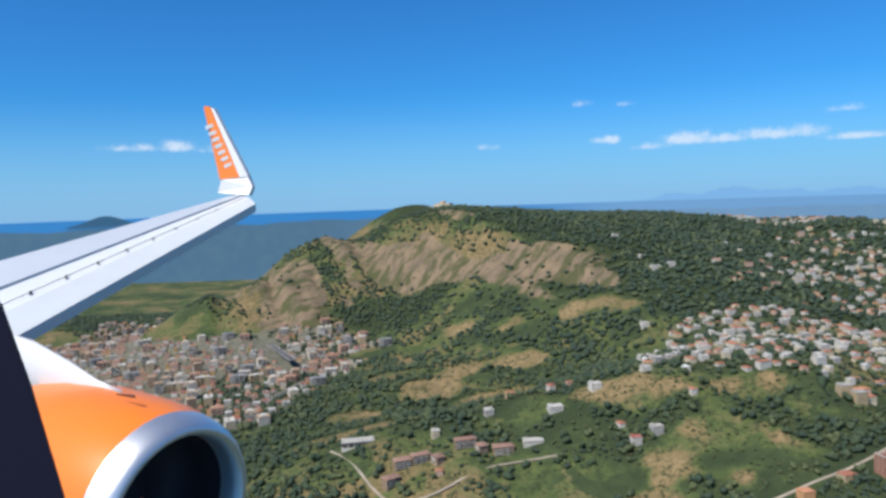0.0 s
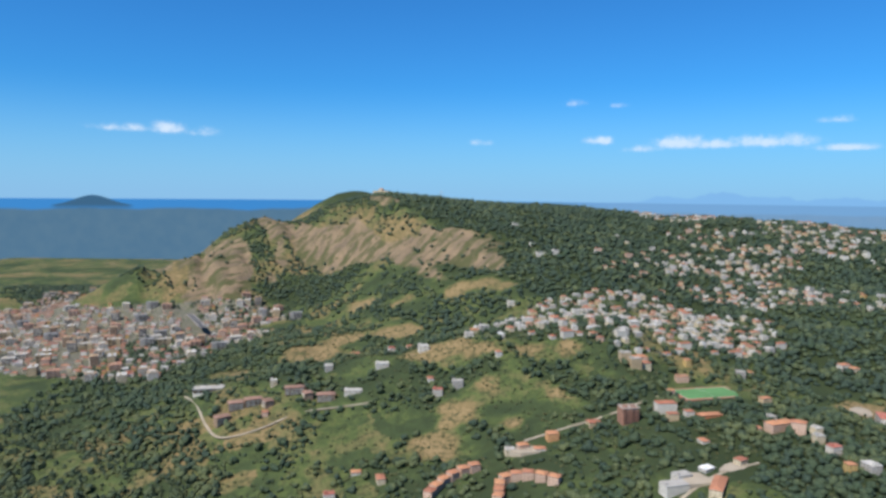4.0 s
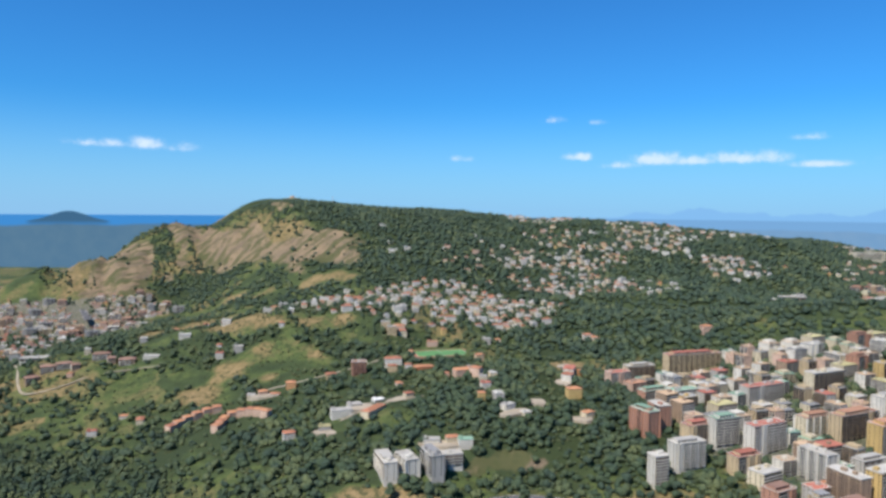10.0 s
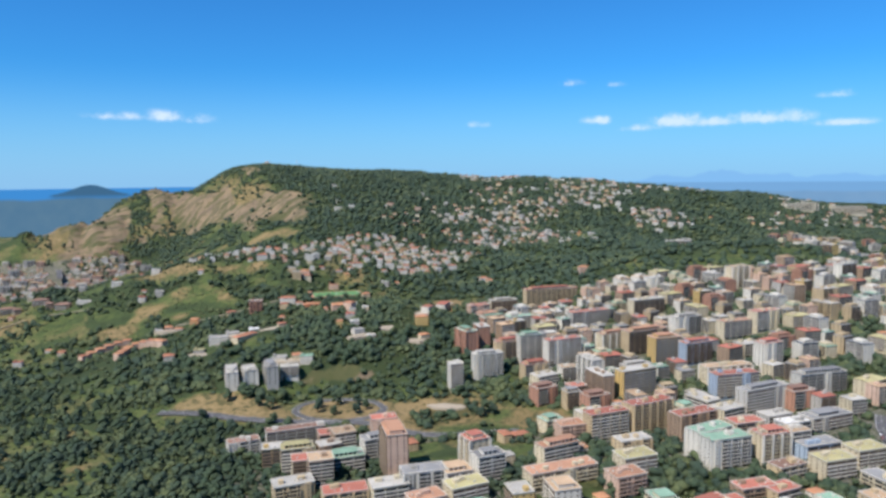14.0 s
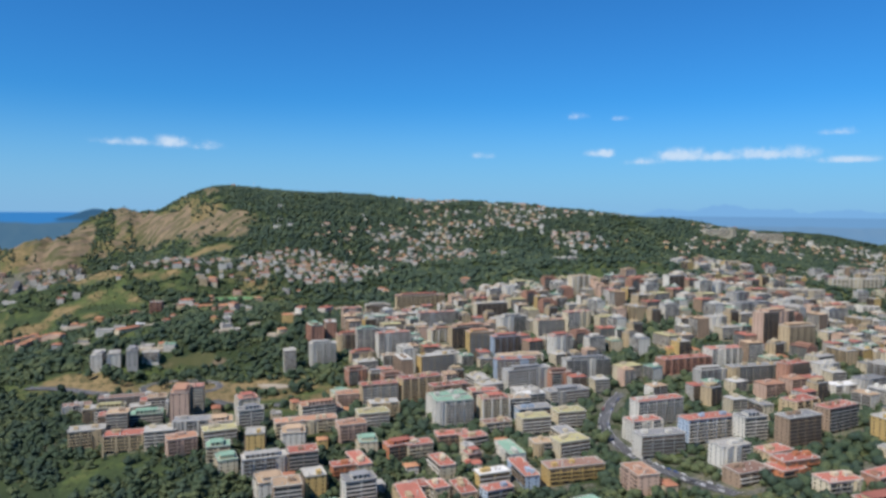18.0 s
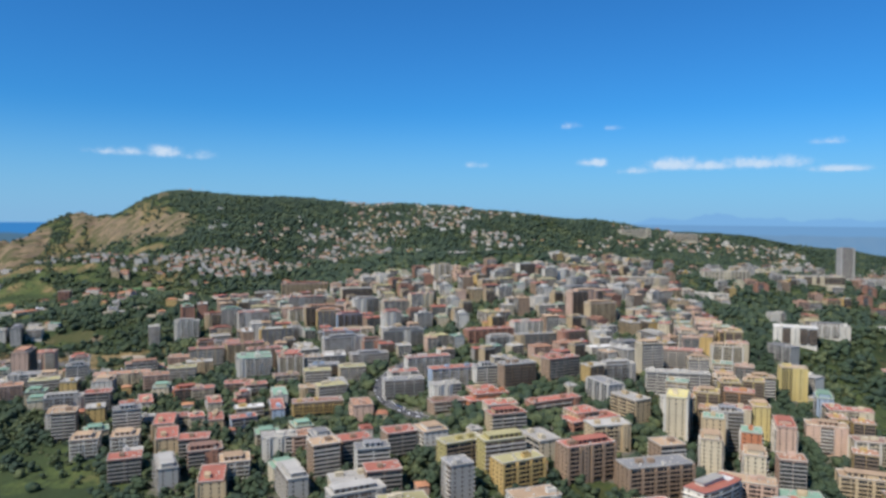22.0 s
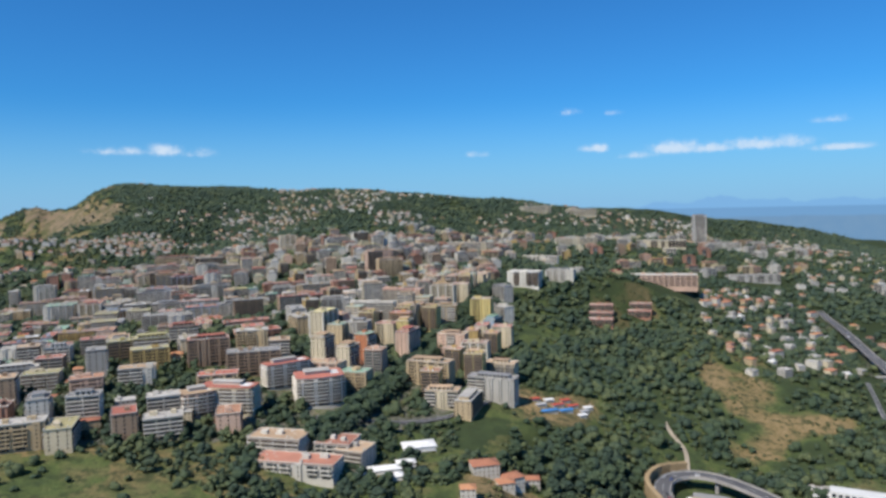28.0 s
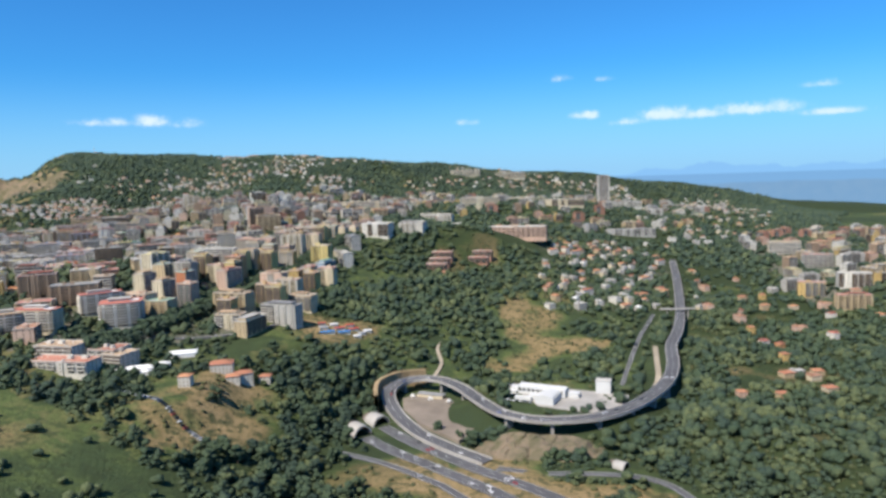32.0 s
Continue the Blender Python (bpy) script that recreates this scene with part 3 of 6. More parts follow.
def apartment_block(w, d, n, wall, roof, detail=True, seed=1):
    """A flat-roofed block with balconies along its long sides."""
    rnd = random.Random(seed * 131 + n * 7 + int(w))
    top = new("apartment_building")
    h = n * STOREY + 0.6
    kind = "tower" if n > 15 else "block of flats"
    tagged(top, f"{WORDS.get(n, 'low')}-storey {TONE.get(wall, wall)} {kind} with a flat {TONE.get(roof, roof)} roof", "building")
    g = Geo().box(-w / 2, -d / 2, -9, w / 2, d / 2, h)
    bays = max(2, int(w / 9))
    bw = w / bays
    style = rnd.random()
    if style > 0.72 and n > 4:  # full-height piers between the bays
        for i in range(bays + 1):
            x = -w / 2 + i * bw
            for s in (-1, 1):
                fins = Geo().box(x - 0.8, min(s * d / 2, s * (d / 2 + 1.7)), -9, x + 0.8, max(s * d / 2, s * (d / 2 + 1.7)), h - 0.3)
                part("pier", fins, WALLS["white" if wall in ("white", "grey", "blue", "cream") else wall], top)
    stair = [i for i in range(bays) if rnd.random() < 0.14]
    for i in stair:  # projecting stair bays
        x = -w / 2 + (i + 0.5) * bw
        g.box(x - bw * 0.22, -d / 2 - 1.1, -9, x + bw * 0.22, -d / 2, h + 0.4)
    part("wall", g, WALLS[wall], top)
    g = Geo().box(-w / 2 - 0.5, -d / 2 - 0.5, h, w / 2 + 0.5, d / 2 + 0.5, h + 0.35, True)
    part("roof", g, ROOFS[roof], top)
    g = Geo()
    for x0, y0, x1, y1 in ((-w / 2 - 0.5, -d / 2 - 0.5, w / 2 + 0.5, -d / 2 - 0.2), (-w / 2 - 0.5, d / 2 + 0.2, w / 2 + 0.5, d / 2 + 0.5),
                           (-w / 2 - 0.5, -d / 2 - 0.2, -w / 2 - 0.2, d / 2 + 0.2), (w / 2 + 0.2, -d / 2 - 0.2, w / 2 + 0.5, d / 2 + 0.2)):
        g.box(x0, y0, h + 0.35, x1, y1, h + 1.0)
    part("parapet", g, PARAPET, top)
    for _ in range(1 + int(w / 26)):
        x, y, s = rnd.uniform(-w / 2 + 4, w / 2 - 4), rnd.uniform(-d / 5, d / 5), rnd.uniform(1.6, 3.2)
        part("stair_head", Geo().box(x - s, y - 1.8, h + 0.35, x + s, y + 1.8, h + 3.1), WALLS[wall], top)
    g = Geo()
    for _ in range(3 + int(w / 8)):
        x, y, s = rnd.uniform(-w / 2 + 1, w / 2 - 1), rnd.uniform(-d / 2 + 1, d / 2 - 1), rnd.uniform(0.3, 0.9)
        g.box(x - s, y - s * 0.6, h + 0.35, x + s, y + s * 0.6, h + rnd.uniform(0.9, 2.2))
    tagged(part("rooftop_vents", g, PARAPET, top), kind="stuff")

    def windows_and_shade(g, k):
        z0, z1 = k * STOREY + 1.0, k * STOREY + 2.5
        for i in range(bays):
            x = -w / 2 + (i + 0.5) * bw
            for s in (-1, 1):
                if s < 0 and i in stair:
                    g.box(x - 0.6, -d / 2 - 1.17, z0, x + 0.6, -d / 2 - 1.1, z1 - 0.3)
                    continue
                y = s * d / 2
                # wide dark panels paint the shaded loggia behind balconies along with the glass
                if k and style < 0.6:
                    g.box(x - bw * 0.46, min(y, y + s * 0.07), z0 - 0.9, x + bw * 0.46, max(y, y + s * 0.07), z1 + 0.2)
                elif k:
                    g.box(x - bw * 0.4, min(y, y + s * 0.07), z0 - 0.9, x + bw * 0.12, max(y, y + s * 0.07), z1 + 0.1)
                    g.box(x + bw * 0.2, min(y, y + s * 0.07), z0 - 0.9, x + bw * 0.4, max(y, y + s * 0.07), z1 + 0.1)
                else:
                    g.box(x - bw * 0.3, min(y, y + s * 0.07), 0.2, x + bw * 0.3, max(y, y + s * 0.07), z1)
        for i in range(max(1, int(d / 5))):
            y = -d / 2 + (i + 0.5) * d / max(1, int(d / 5))
            for s in (-1, 1):
                x = s * w / 2
                g.box(min(x, x + s * 0.07), y - 0.65, z0, max(x, x + s * 0.07), y + 0.65, z1)

    def balcony(g, k, i, s):
        z = k * STOREY
        x0, x1 = -w / 2 + i * bw + (0.0 if style < 0.45 else 0.5), -w / 2 + (i + 1) * bw - (0.0 if style < 0.45 else 0.5)
        ya, yb = sorted((s * d / 2, s * (d / 2 + 1.5)))
        g.box(x0, ya, z - 0.15, x1, yb, z + 0.05, True)
        yf = s * (d / 2 + 1.5)
        g.box(x0, min(yf, yf - s * 0.12), z + 0.05, x1, max(yf, yf - s * 0.12), z + 1.05)
        if detail:
            for xe in (x0, x1 - 0.12):
                g.box(xe, ya, z + 0.05, xe + 0.12, yb, z + 1.05)

    rail = PARAPETS[seed % 4] if style < 0.66 else WALLS[wall]
    g, b = Geo(), Geo()
    for k in range(n):
        windows_and_shade(g, k)
        for i in range(bays):
            for s in (-1, 1):
                if not k or (i in stair and s < 0):
                    continue
                if detail and s < 0:
                    one = Geo()
                    balcony(one, k, i, s)
                    part("balcony", one, rail, top)
                else:
                    balcony(b, k, i, s)
    if rnd.random() < 0.4 and n > 3:  # set-back top floor
        a, e, x = w * rnd.uniform(0.24, 0.4), d * rnd.uniform(0.26, 0.36), w * rnd.uniform(-0.08, 0.08)
        pent = part("penthouse", Geo().box(x - a, -e, h + 0.35, x + a, e, h + 3.2), WALLS[wall], top)
        part("penthouse_roof", Geo().box(x - a - 0.5, -e - 0.9, h + 3.2, x + a + 0.5, e + 0.5, h + 3.45, True), ROOFS[roof], pent)
        for i in range(int(a / 2)):
            q = x - a + 1 + i * 4
            g.box(q, -e - 0.07, h + 0.6, q + 2.2, -e, h + 2.7)
    # window panes together with the dark panels painted for loggia shade
    tagged(part("glazing", g, GLASS if seed % 3 else SHUTTER, top), kind="stuff")
    if b.f:
        tagged(part("balcony_band", b, rail, top), kind="stuff")
    return top


def rounded_block(w, d, n, wall, roof, bow=0.5, rim="parapet"):
    """A block whose front bows out, with a ring of balcony on every floor."""
    top = tagged(new("apartment_building"), f"{WORDS[n]}-storey {TONE.get(wall, wall)} flats with a rounded front and {roof} roof", "building")
    k = 18
    base = [(w / 2 * math.sin(-1.45 + 2.9 * i / k) / math.sin(1.45), -d / 2 - bow * d * (math.cos(-1.45 + 2.9 * i / k) - math.cos(1.45))) for i in range(k + 1)]
    base += [(w / 2, d / 2), (-w / 2, d / 2)]
    h = n * STOREY + 0.6

    def grown(by):
        return [(x * (1 + 2 * by / w), y * (1 + by / d)) for x, y in base]

    def slab(g, pts, z0, z1):
        g.face(*[(*p, z1) for p in pts]), g.face(*[(*p, z0) for p in reversed(pts)])
        for p, q in zip(pts, pts[1:] + pts[:1]):
            g.face((*p, z0), (*q, z0), (*q, z1), (*p, z1))

    g = Geo()
    slab(g, base, -9, h)
    part("wall", g, WALLS[wall], top)
    g = Geo()
    slab(g, grown(0.5), h, h + 0.4)
    part("roof", g, ROOFS[roof], top)
    attic = part("attic", Geo().box(-w * 0.3, -d * 0.1, h + 0.4, w * 0.22, d * 0.35, h + 3.0), WALLS["white"], top)
    part("attic_roof", Geo().box(-w * 0.32, -d * 0.16, h + 3.0, w * 0.24, d * 0.38, h + 3.25, True), ROOFS["concrete"], attic)
    part("roof_terrace", Geo().box(w * 0.24, -d * 0.3, h + 0.41, w * 0.42, d * 0.3, h + 0.5), ROOFS["white"], top)
    out = grown(1.6)
    panes = Geo()
    for s in range(1, n):
        z = s * STOREY
        one = Geo()
        slab(one, out, z - 0.15, z + 0.05)
        for i in range(k):
            (ax, ay), (bx, by) = out[i], out[i + 1]
            one.face((ax, ay, z + 0.05), (bx, by, z + 0.05), (bx, by, z + 1.05), (ax, ay, z + 1.05))
        part("balcony", one, PARAPET if rim == "parapet" else WALLS[wall], top)
    near = grown(0.08)
    for s in range(n):
        z = s * STOREY
        for i in range(k):
            if i % 4 != 3:
                (ax, ay), (bx, by) = near[i], near[i + 1]
                panes.face((ax, ay, z + 0.2), (bx, by, z + 0.2), (bx, by, z + 2.5), (ax, ay, z + 2.5))
        for x in (-w / 2 - 0.09, w / 2 + 0.09):
            for y in (-d * 0.3, d * 0.2):
                panes.face((x, y, z + 1), (x, y + 1.4, z + 1), (x, y + 1.4, z + 2.4), (x, y, z + 2.4))
    tagged(part("glazing", panes, SHUTTER, top), kind="stuff")
    return top


def hip_roof(g, w, d, z, high, eave=0.6):
    a, b = w / 2 + eave, d / 2 + eave
    r = max(0.0, a - b) if w >= d else 0.0
    q = max(0.0, b - a) if d > w else 0.0
    c = [(-a, -b, z), (a, -b, z), (a, b, z), (-a, b, z)]
    t0, t1 = ((-r, 0, z + high), (r, 0, z + high)) if w >= d else ((0, -q, z + high), (0, q, z + high))
    if w >= d:
        g.face(c[0], c[1], t1, t0), g.face(c[1], c[2], t1), g.face(c[2], c[3], t0, t1), g.face(c[3], c[0], t0)
    else:
        g.face(c[0], c[1], t0), g.face(c[1], c[2], t1, t0), g.face(c[2], c[3], t1), g.face(c[3], c[0], t0, t1)
    g.face(*reversed(c))


def house(w, d, n, wall, roof):
    """A small house; a tiled hip roof, or a flat one."""
    top = new("house")
    tiled = roof == "tiles"
    tagged(top, f"{WORDS[n]}-storey {TONE.get(wall, wall)} house with {'a red clay-tiled hip roof' if tiled else 'a flat ' + TONE.get(roof, roof) + ' roof'}", "house")
    h = n * STOREY
    part("wall", Geo().box(-w / 2, -d / 2, -6, w / 2, d / 2, h), WALLS[wall], top)
    g = Geo()
    if tiled:
        hip_roof(g, w, d, h, min(w, d) * 0.2)
    else:
        g.box(-w / 2 - 0.3, -d / 2 - 0.3, h, w / 2 + 0.3, d / 2 + 0.3, h + 0.4, True)
        g.box(-w / 2 + 1, -d / 4, h + 0.4, -w / 2 + 4, d / 4, h + 2.6)
    part("roof", g, TILES if tiled else ROOFS[roof], top)
    g = Geo()
    for k in range(n):
        z = k * STOREY
        for i in range(max(2, int(w / 3.2))):
            x = -w / 2 + (i + 0.5) * w / max(2, int(w / 3.2))
            for s in (-1, 1):
                g.box(x - 0.5, min(s * d / 2, s * (d / 2 + 0.06)), z + 0.9, x + 0.5, max(s * d / 2, s * (d / 2 + 0.06)), z + 2.3)
        for i in range(max(1, int(d / 4))):
            y = -d / 2 + (i + 0.5) * d / max(1, int(d / 4))
            for s in (-1, 1):
                g.box(min(s * w / 2, s * (w / 2 + 0.06)), y - 0.5, z + 0.9, max(s * w / 2, s * (w / 2 + 0.06)), y + 0.5, z + 2.3)
    tagged(part("glazing", g, SHUTTER, top), kind="stuff")
    return top


def stand(top, x, y, turn, r):
    top.matrix_basis = pose(x, y, z_at(x, y), 0, 0, turn)
    occupy(x, y, r)


# ---- roads ----
def smooth_line(pts, step=8.0):
    """A rounded line through the points."""
    pts = [np.array(p, float) for p in pts]
    out = []
    for i in range(len(pts) - 1):
        a, b, c, e = pts[max(i - 1, 0)], pts[i], pts[i + 1], pts[min(i + 2, len(pts) - 1)]
        k = max(2, int(np.linalg.norm(c - b) / step))
        for j in range(k):
            t = j / k
            out.append(0.5 * ((2 * b) + (c - a) * t + (2 * a - 5 * b + 4 * c - e) * t * t + (3 * b - a - 3 * c + e) * t ** 3))
    out.append(pts[-1])
    return np.array(out)


def sides(line, off):
    t = np.gradient(line[:, :2], axis=0)
    t /= np.linalg.norm(t, axis=1)[:, None]
    return line[:, :2] + np.stack([-t[:, 1], t[:, 0]], 1) * off


def strip(line, z, o0, o1, lift, thick, name, mat, parent=None):
    """A band along a line, from offset o0 to o1."""
    a, b = sides(line, o0), sides(line, o1)
    g = Geo()
    n = len(line)
    g.v = [(*p, h + lift) for p, h in zip(a, z)] + [(*p, h + lift) for p, h in zip(b, z)]
    g.v += [(*p, h + lift - thick) for p, h in zip(a, z)] + [(*p, h + lift - thick) for p, h in zip(b, z)]
    for i in range(n - 1):
        g.f += [(i + n, i + n + 1, i + 1, i), (i, i + 1, i + 1 + 2 * n, i + 2 * n), (i + 1 + n, i + n, i + 3 * n, i + 1 + 3 * n), (i + 2 * n, i + 2 * n + 1, i + 1 + 3 * n, i + 3 * n)]
    if parent:
        return part(name, g, mat, parent)
    return new(name, g.mesh(name, mat))


def road(pts, width, label, level=None, walls=False, dashes=True, thick=1.2, mat=None):
    """A road with its edge lines, dashes, and parapets on a viaduct."""
    line = smooth_line(pts)
    if level is None:
        z = np.maximum.reduce([gz(*sides(line, o).T) for o in (-width / 2, 0, width / 2)]) + 0.5
        z = np.convolve(np.pad(z, 3, mode="edge"), np.ones(7) / 7, "valid")
    else:
        marks = [int(np.argmin(np.hypot(line[:, 0] - p[0], line[:, 1] - p[1]))) for p in pts]
        z = np.interp(np.arange(len(line)), marks, level)
    top = tagged(strip(line, z, -width / 2, width / 2, 0.0, thick, "road", mat or ASPHALT), label, "road", kind="structure")
    for o in (() if mat else (-width / 2 + 0.5, width / 2 - 0.7)):
        strip(line, z, o, o + 0.25, 0.03, 0.02, "edge_line", PAINT, top)
    if dashes:
        g = Geo()
        a, b = sides(line, -0.15), sides(line, 0.15)
        for i in range(0, len(line) - 1, 2):
            g.face((*a[i], z[i] + 0.03), (*b[i], z[i] + 0.03), (*b[i + 1], z[i + 1] + 0.03), (*a[i + 1], z[i + 1] + 0.03))
        part("lane_marks", g, PAINT, top)
    if walls:
        for o in (-width / 2 - 0.4, width / 2):
            strip(line, z, o, o + 0.4, 1.1, 2.9, "parapet", CONCRETE, top)
    for p in line:
        occupy(p[0], p[1], width / 2 + 4)
    return line, z


motorway_loop = road([(2340, 280), (2282, 135), (2232, 15), (2185, -95), (2145, -180), (2108, -247), (2079, -324), (2049, -380), (2007, -429), (1968, -457), (1935, -464), (1903, -459), (1878, -438), (1862, -401), (1848, -360), (1830, -329), (1808, -317), (1788, -323), (1776, -342), (1775, -366), (1785, -404), (1805, -446), (1833, -481), (1858, -507)],
                     13, "curving motorway viaduct of grey asphalt with concrete parapets", level=[86, 79, 71, 66, 63, 62, 61, 61, 60, 60, 59.5, 59, 58.5, 58, 57.5, 57, 56.5, 55.5, 54, 51, 47, 44.5, 43, 42.4], walls=True)
carriageway_a = road([(1772, -420), (1797, -457), (1824, -490), (1851, -523), (1875, -555), (1905, -592), (1950, -650)], 12, "motorway carriageway running out of a tunnel")
carriageway_b = road([(1757, -444), (1783, -478), (1811, -508), (1839, -541), (1862, -575), (1900, -640)], 12, "motorway carriageway running out of a tunnel")
ramp = road([(1738, -478), (1776, -503), (1804, -530), (1826, -556), (1862, -625)], 7, "narrow slip road beside the motorway", dashes=False)
road([(1864, -524), (1899, -541), (1939, -546), (1967, -554), (1984, -572), (1990, -600), (1992, -630)], 7, "slip road below the brown bank", dashes=False)
road([(714, 342), (699, 315), (663, 303), (626, 314), (607, 339), (619, 368), (658, 378), (698, 369), (714, 342)], 9, "looping slip road round a dry planted island", dashes=False)
dual_road = road([(440, 340), (496, 331), (541, 318), (598, 306), (646, 298), (693, 296), (741, 275), (796, 258), (860, 255)], 13, "dual road past the looping slip road")
city_street = road([(1231, 230), (1207, 192), (1183, 123), (1190, 44), (1211, -12), (1240, -60)], 12, "curving city street lined with parked cars")
road([(1720, 300), (1637, 51), (1592, -75), (1548, -195), (1518, -290), (1490, -370)], 11, "straight city avenue between rows of trees", dashes=False)
road([(1815, -298), (1830, -255), (1827, -222), (1830, -195)], 4, "pale country lane between trees", dashes=False, mat=PALE)
road([(2150, -80), (2112, -146), (2090, -184), (2052, -260), (2025, -318), (2004, -366)], 5, "narrow grey street down to the depot", dashes=False)
road([(2101, -212), (2084, -262), (2063, -322), (2038, -366), (2008, -404)], 6, "pale earth track beside the motorway", dashes=False, mat=PALE)
road([(1480, -300), (1560, -300), (1610, -268), (1640, -230)], 8, "street below the apartment blocks", dashes=False)
road([(-709, 1991), (-554, 1728), (-436, 1554), (-358, 1438)], 16, "straight viaduct through the western town", level=[128, 120, 116, 112], walls=True)
road([(-420, 1180), (-350, 1230), (-310, 1330)], 10, "road at the edge of the western town", dashes=False)

for pts in ([(-157, 842), (-124, 800), (-94, 752), (-61, 721), (-10, 735), (24, 755), (70, 775), (130, 782)],
            [(330, 690), (380, 715), (430, 735), (480, 760), (520, 785)], [(455, 525), (500, 560), (560, 590)]):
    road(pts, 3.4, "pale unpaved lane between the trees", dashes=False, mat=PALE)
# x, y, width, depth, storeys, wall, roof
BLOCKS_WEST_A = [
    (515, 399, 27, 14, 6, 'white', 'concrete'), (538, 401, 24, 14, 6, 'white', 'concrete'), (565, 403, 24, 14, 7, 'grey', 'grey'),
    (586, 418, 23, 14, 4, 'white', 'concrete'), (719, 214, 25, 15, 11, 'pink', 'red'), (731, 137, 27, 17, 13, 'pink', 'terracotta'),
    (624, 242, 59, 13, 6, 'white', 'brown'), (573, 218, 31, 13, 5, 'white', 'brown'), (637, 168, 30, 16, 7, 'tan', 'olive'),
    (649, 144, 26, 16, 6, 'cream', 'red'), (666, 184, 22, 15, 6, 'brown', 'concrete'), (685, 155, 33, 18, 5, 'grey', 'green'),
    (804, 136, 20, 18, 9, 'cream', 'red'), (819, 483, 27, 16, 9, 'brick', 'green'), (841, 497, 22, 15, 9, 'brick', 'concrete'),
    (800, 389, 17, 13, 10, 'white', 'concrete'), (842, 418, 38, 14, 9, 'white', 'concrete'), (872, 465, 32, 15, 7, 'tan', 'red'),
]
BLOCKS_WEST_B = [
    (869, 587, 46, 15, 5, 'brick', 'green'), (905, 582, 41, 15, 6, 'grey', 'green'), (849, 685, 36, 15, 7, 'pink', 'red'),
    (894, 724, 47, 14, 7, 'cream', 'concrete'), (976, 720, 92, 15, 8, 'tan', 'red'), (903, 461, 33, 14, 10, 'white', 'green'),
    (944, 446, 50, 14, 10, 'white', 'red'), (966, 382, 24, 14, 10, 'white', 'concrete'), (901, 408, 34, 15, 6, 'tan', 'red'),
    (965, 332, 25, 14, 10, 'brown', 'concrete'), (1008, 336, 47, 15, 10, 'ochre', 'concrete'), (1060, 462, 65, 16, 9, 'tan', 'terracotta'),
    (1074, 425, 39, 18, 10, 'ochre', 'terracotta'), (1020, 475, 44, 15, 7, 'cream', 'terracotta'), (941, 215, 43, 15, 8, 'tan', 'red'),
    (989, 234, 50, 15, 9, 'tan', 'red'), (1023, 204, 44, 15, 8, 'brown', 'red'), (950, 159, 30, 14, 5, 'tan', 'concrete'),
]
BLOCKS_WEST_C = [
    (1020, 158, 40, 16, 8, 'white', 'green'), (1060, 175, 30, 16, 8, 'cream', 'red'), (1113, 222, 29, 16, 4, 'grey', 'concrete'),
    (1121, 262, 59, 14, 8, 'grey', 'grey'), (1094, 157, 29, 15, 7, 'white', 'tan'), (1110, 412, 41, 15, 8, 'blue', 'red'),
    (1124, 355, 59, 16, 5, 'cream', 'tan'), (1182, 366, 30, 16, 10, 'white', 'red'), (1227, 462, 43, 15, 8, 'cream', 'red'),
    (1263, 617, 34, 14, 10, 'cream', 'tan'), (883, 156, 40, 20, 3, 'cream', 'terracotta'), (1186, 459, 51, 15, 7, 'cream', 'terracotta'),
    (1008, 571, 65, 15, 7, 'grey', 'red'), (1101, 581, 57, 15, 8, 'cream', 'concrete'), (1128, 493, 45, 15, 8, 'white', 'concrete'),
]
BLOCKS_MIDDLE_A = [
    (873, 102, 60, 16, 4, 'cream', 'terracotta'), (879, 147, 37, 14, 5, 'cream', 'terracotta'), (973, 43, 31, 14, 4, 'rust', 'red'),
    (989, 45, 24, 14, 4, 'cream', 'red'), (1022, 77, 31, 14, 3, 'brown', 'red'), (1042, 73, 25, 14, 3, 'tan', 'red'),
    (1038, 27, 15, 11, 4, 'cream', 'red'), (1075, 47, 24, 14, 3, 'white', 'green'), (1010, 16, 23, 13, 3, 'cream', 'red'),
    (1053, -4, 28, 12, 3, 'ochre', 'white'), (1081, 4, 26, 12, 3, 'blue', 'red'), (1105, 55, 18, 14, 4, 'tan', 'tan'),
    (1124, 2, 50, 16, 4, 'ochre', 'brown'), (1136, 86, 26, 16, 3, 'cream', 'grey'), (935, 14, 25, 12, 3, 'cream', 'red'),
    (922, 2, 21, 12, 3, 'rust', 'red'), (985, -35, 24, 14, 3, 'cream', 'red'), (1005, -33, 19, 13, 3, 'cream', 'red'),
]
BLOCKS_MIDDLE_B = [
    (1026, -36, 21, 13, 3, 'tan', 'red'), (1054, -35, 25, 12, 3, 'blue', 'red'), (1025, 137, 40, 16, 8, 'white', 'green'),
    (1069, 146, 29, 16, 8, 'cream', 'red'), (1111, 145, 37, 16, 5, 'blue', 'grey'), (1116, 194, 30, 14, 5, 'grey', 'white'),
    (1161, 215, 50, 18, 4, 'grey', 'grey'), (1069, 116, 29, 14, 3, 'tan', 'brown'), (1212, 89, 32, 15, 6, 'white', 'red'),
    (1213, 46, 43, 16, 6, 'white', 'grey'), (1240, 131, 54, 14, 8, 'white', 'red'), (1268, 71, 52, 15, 7, 'blue', 'red'),
    (1338, 35, 39, 15, 8, 'brown', 'grey'), (1392, 64, 42, 15, 7, 'brown', 'red'), (1296, -2, 28, 16, 3, 'tan', 'red'),
    (1258, -34, 33, 18, 3, 'brown', 'brown'), (1290, -33, 26, 18, 2, 'rust', 'red'), (1307, -75, 29, 16, 3, 'cream', 'red'),
]
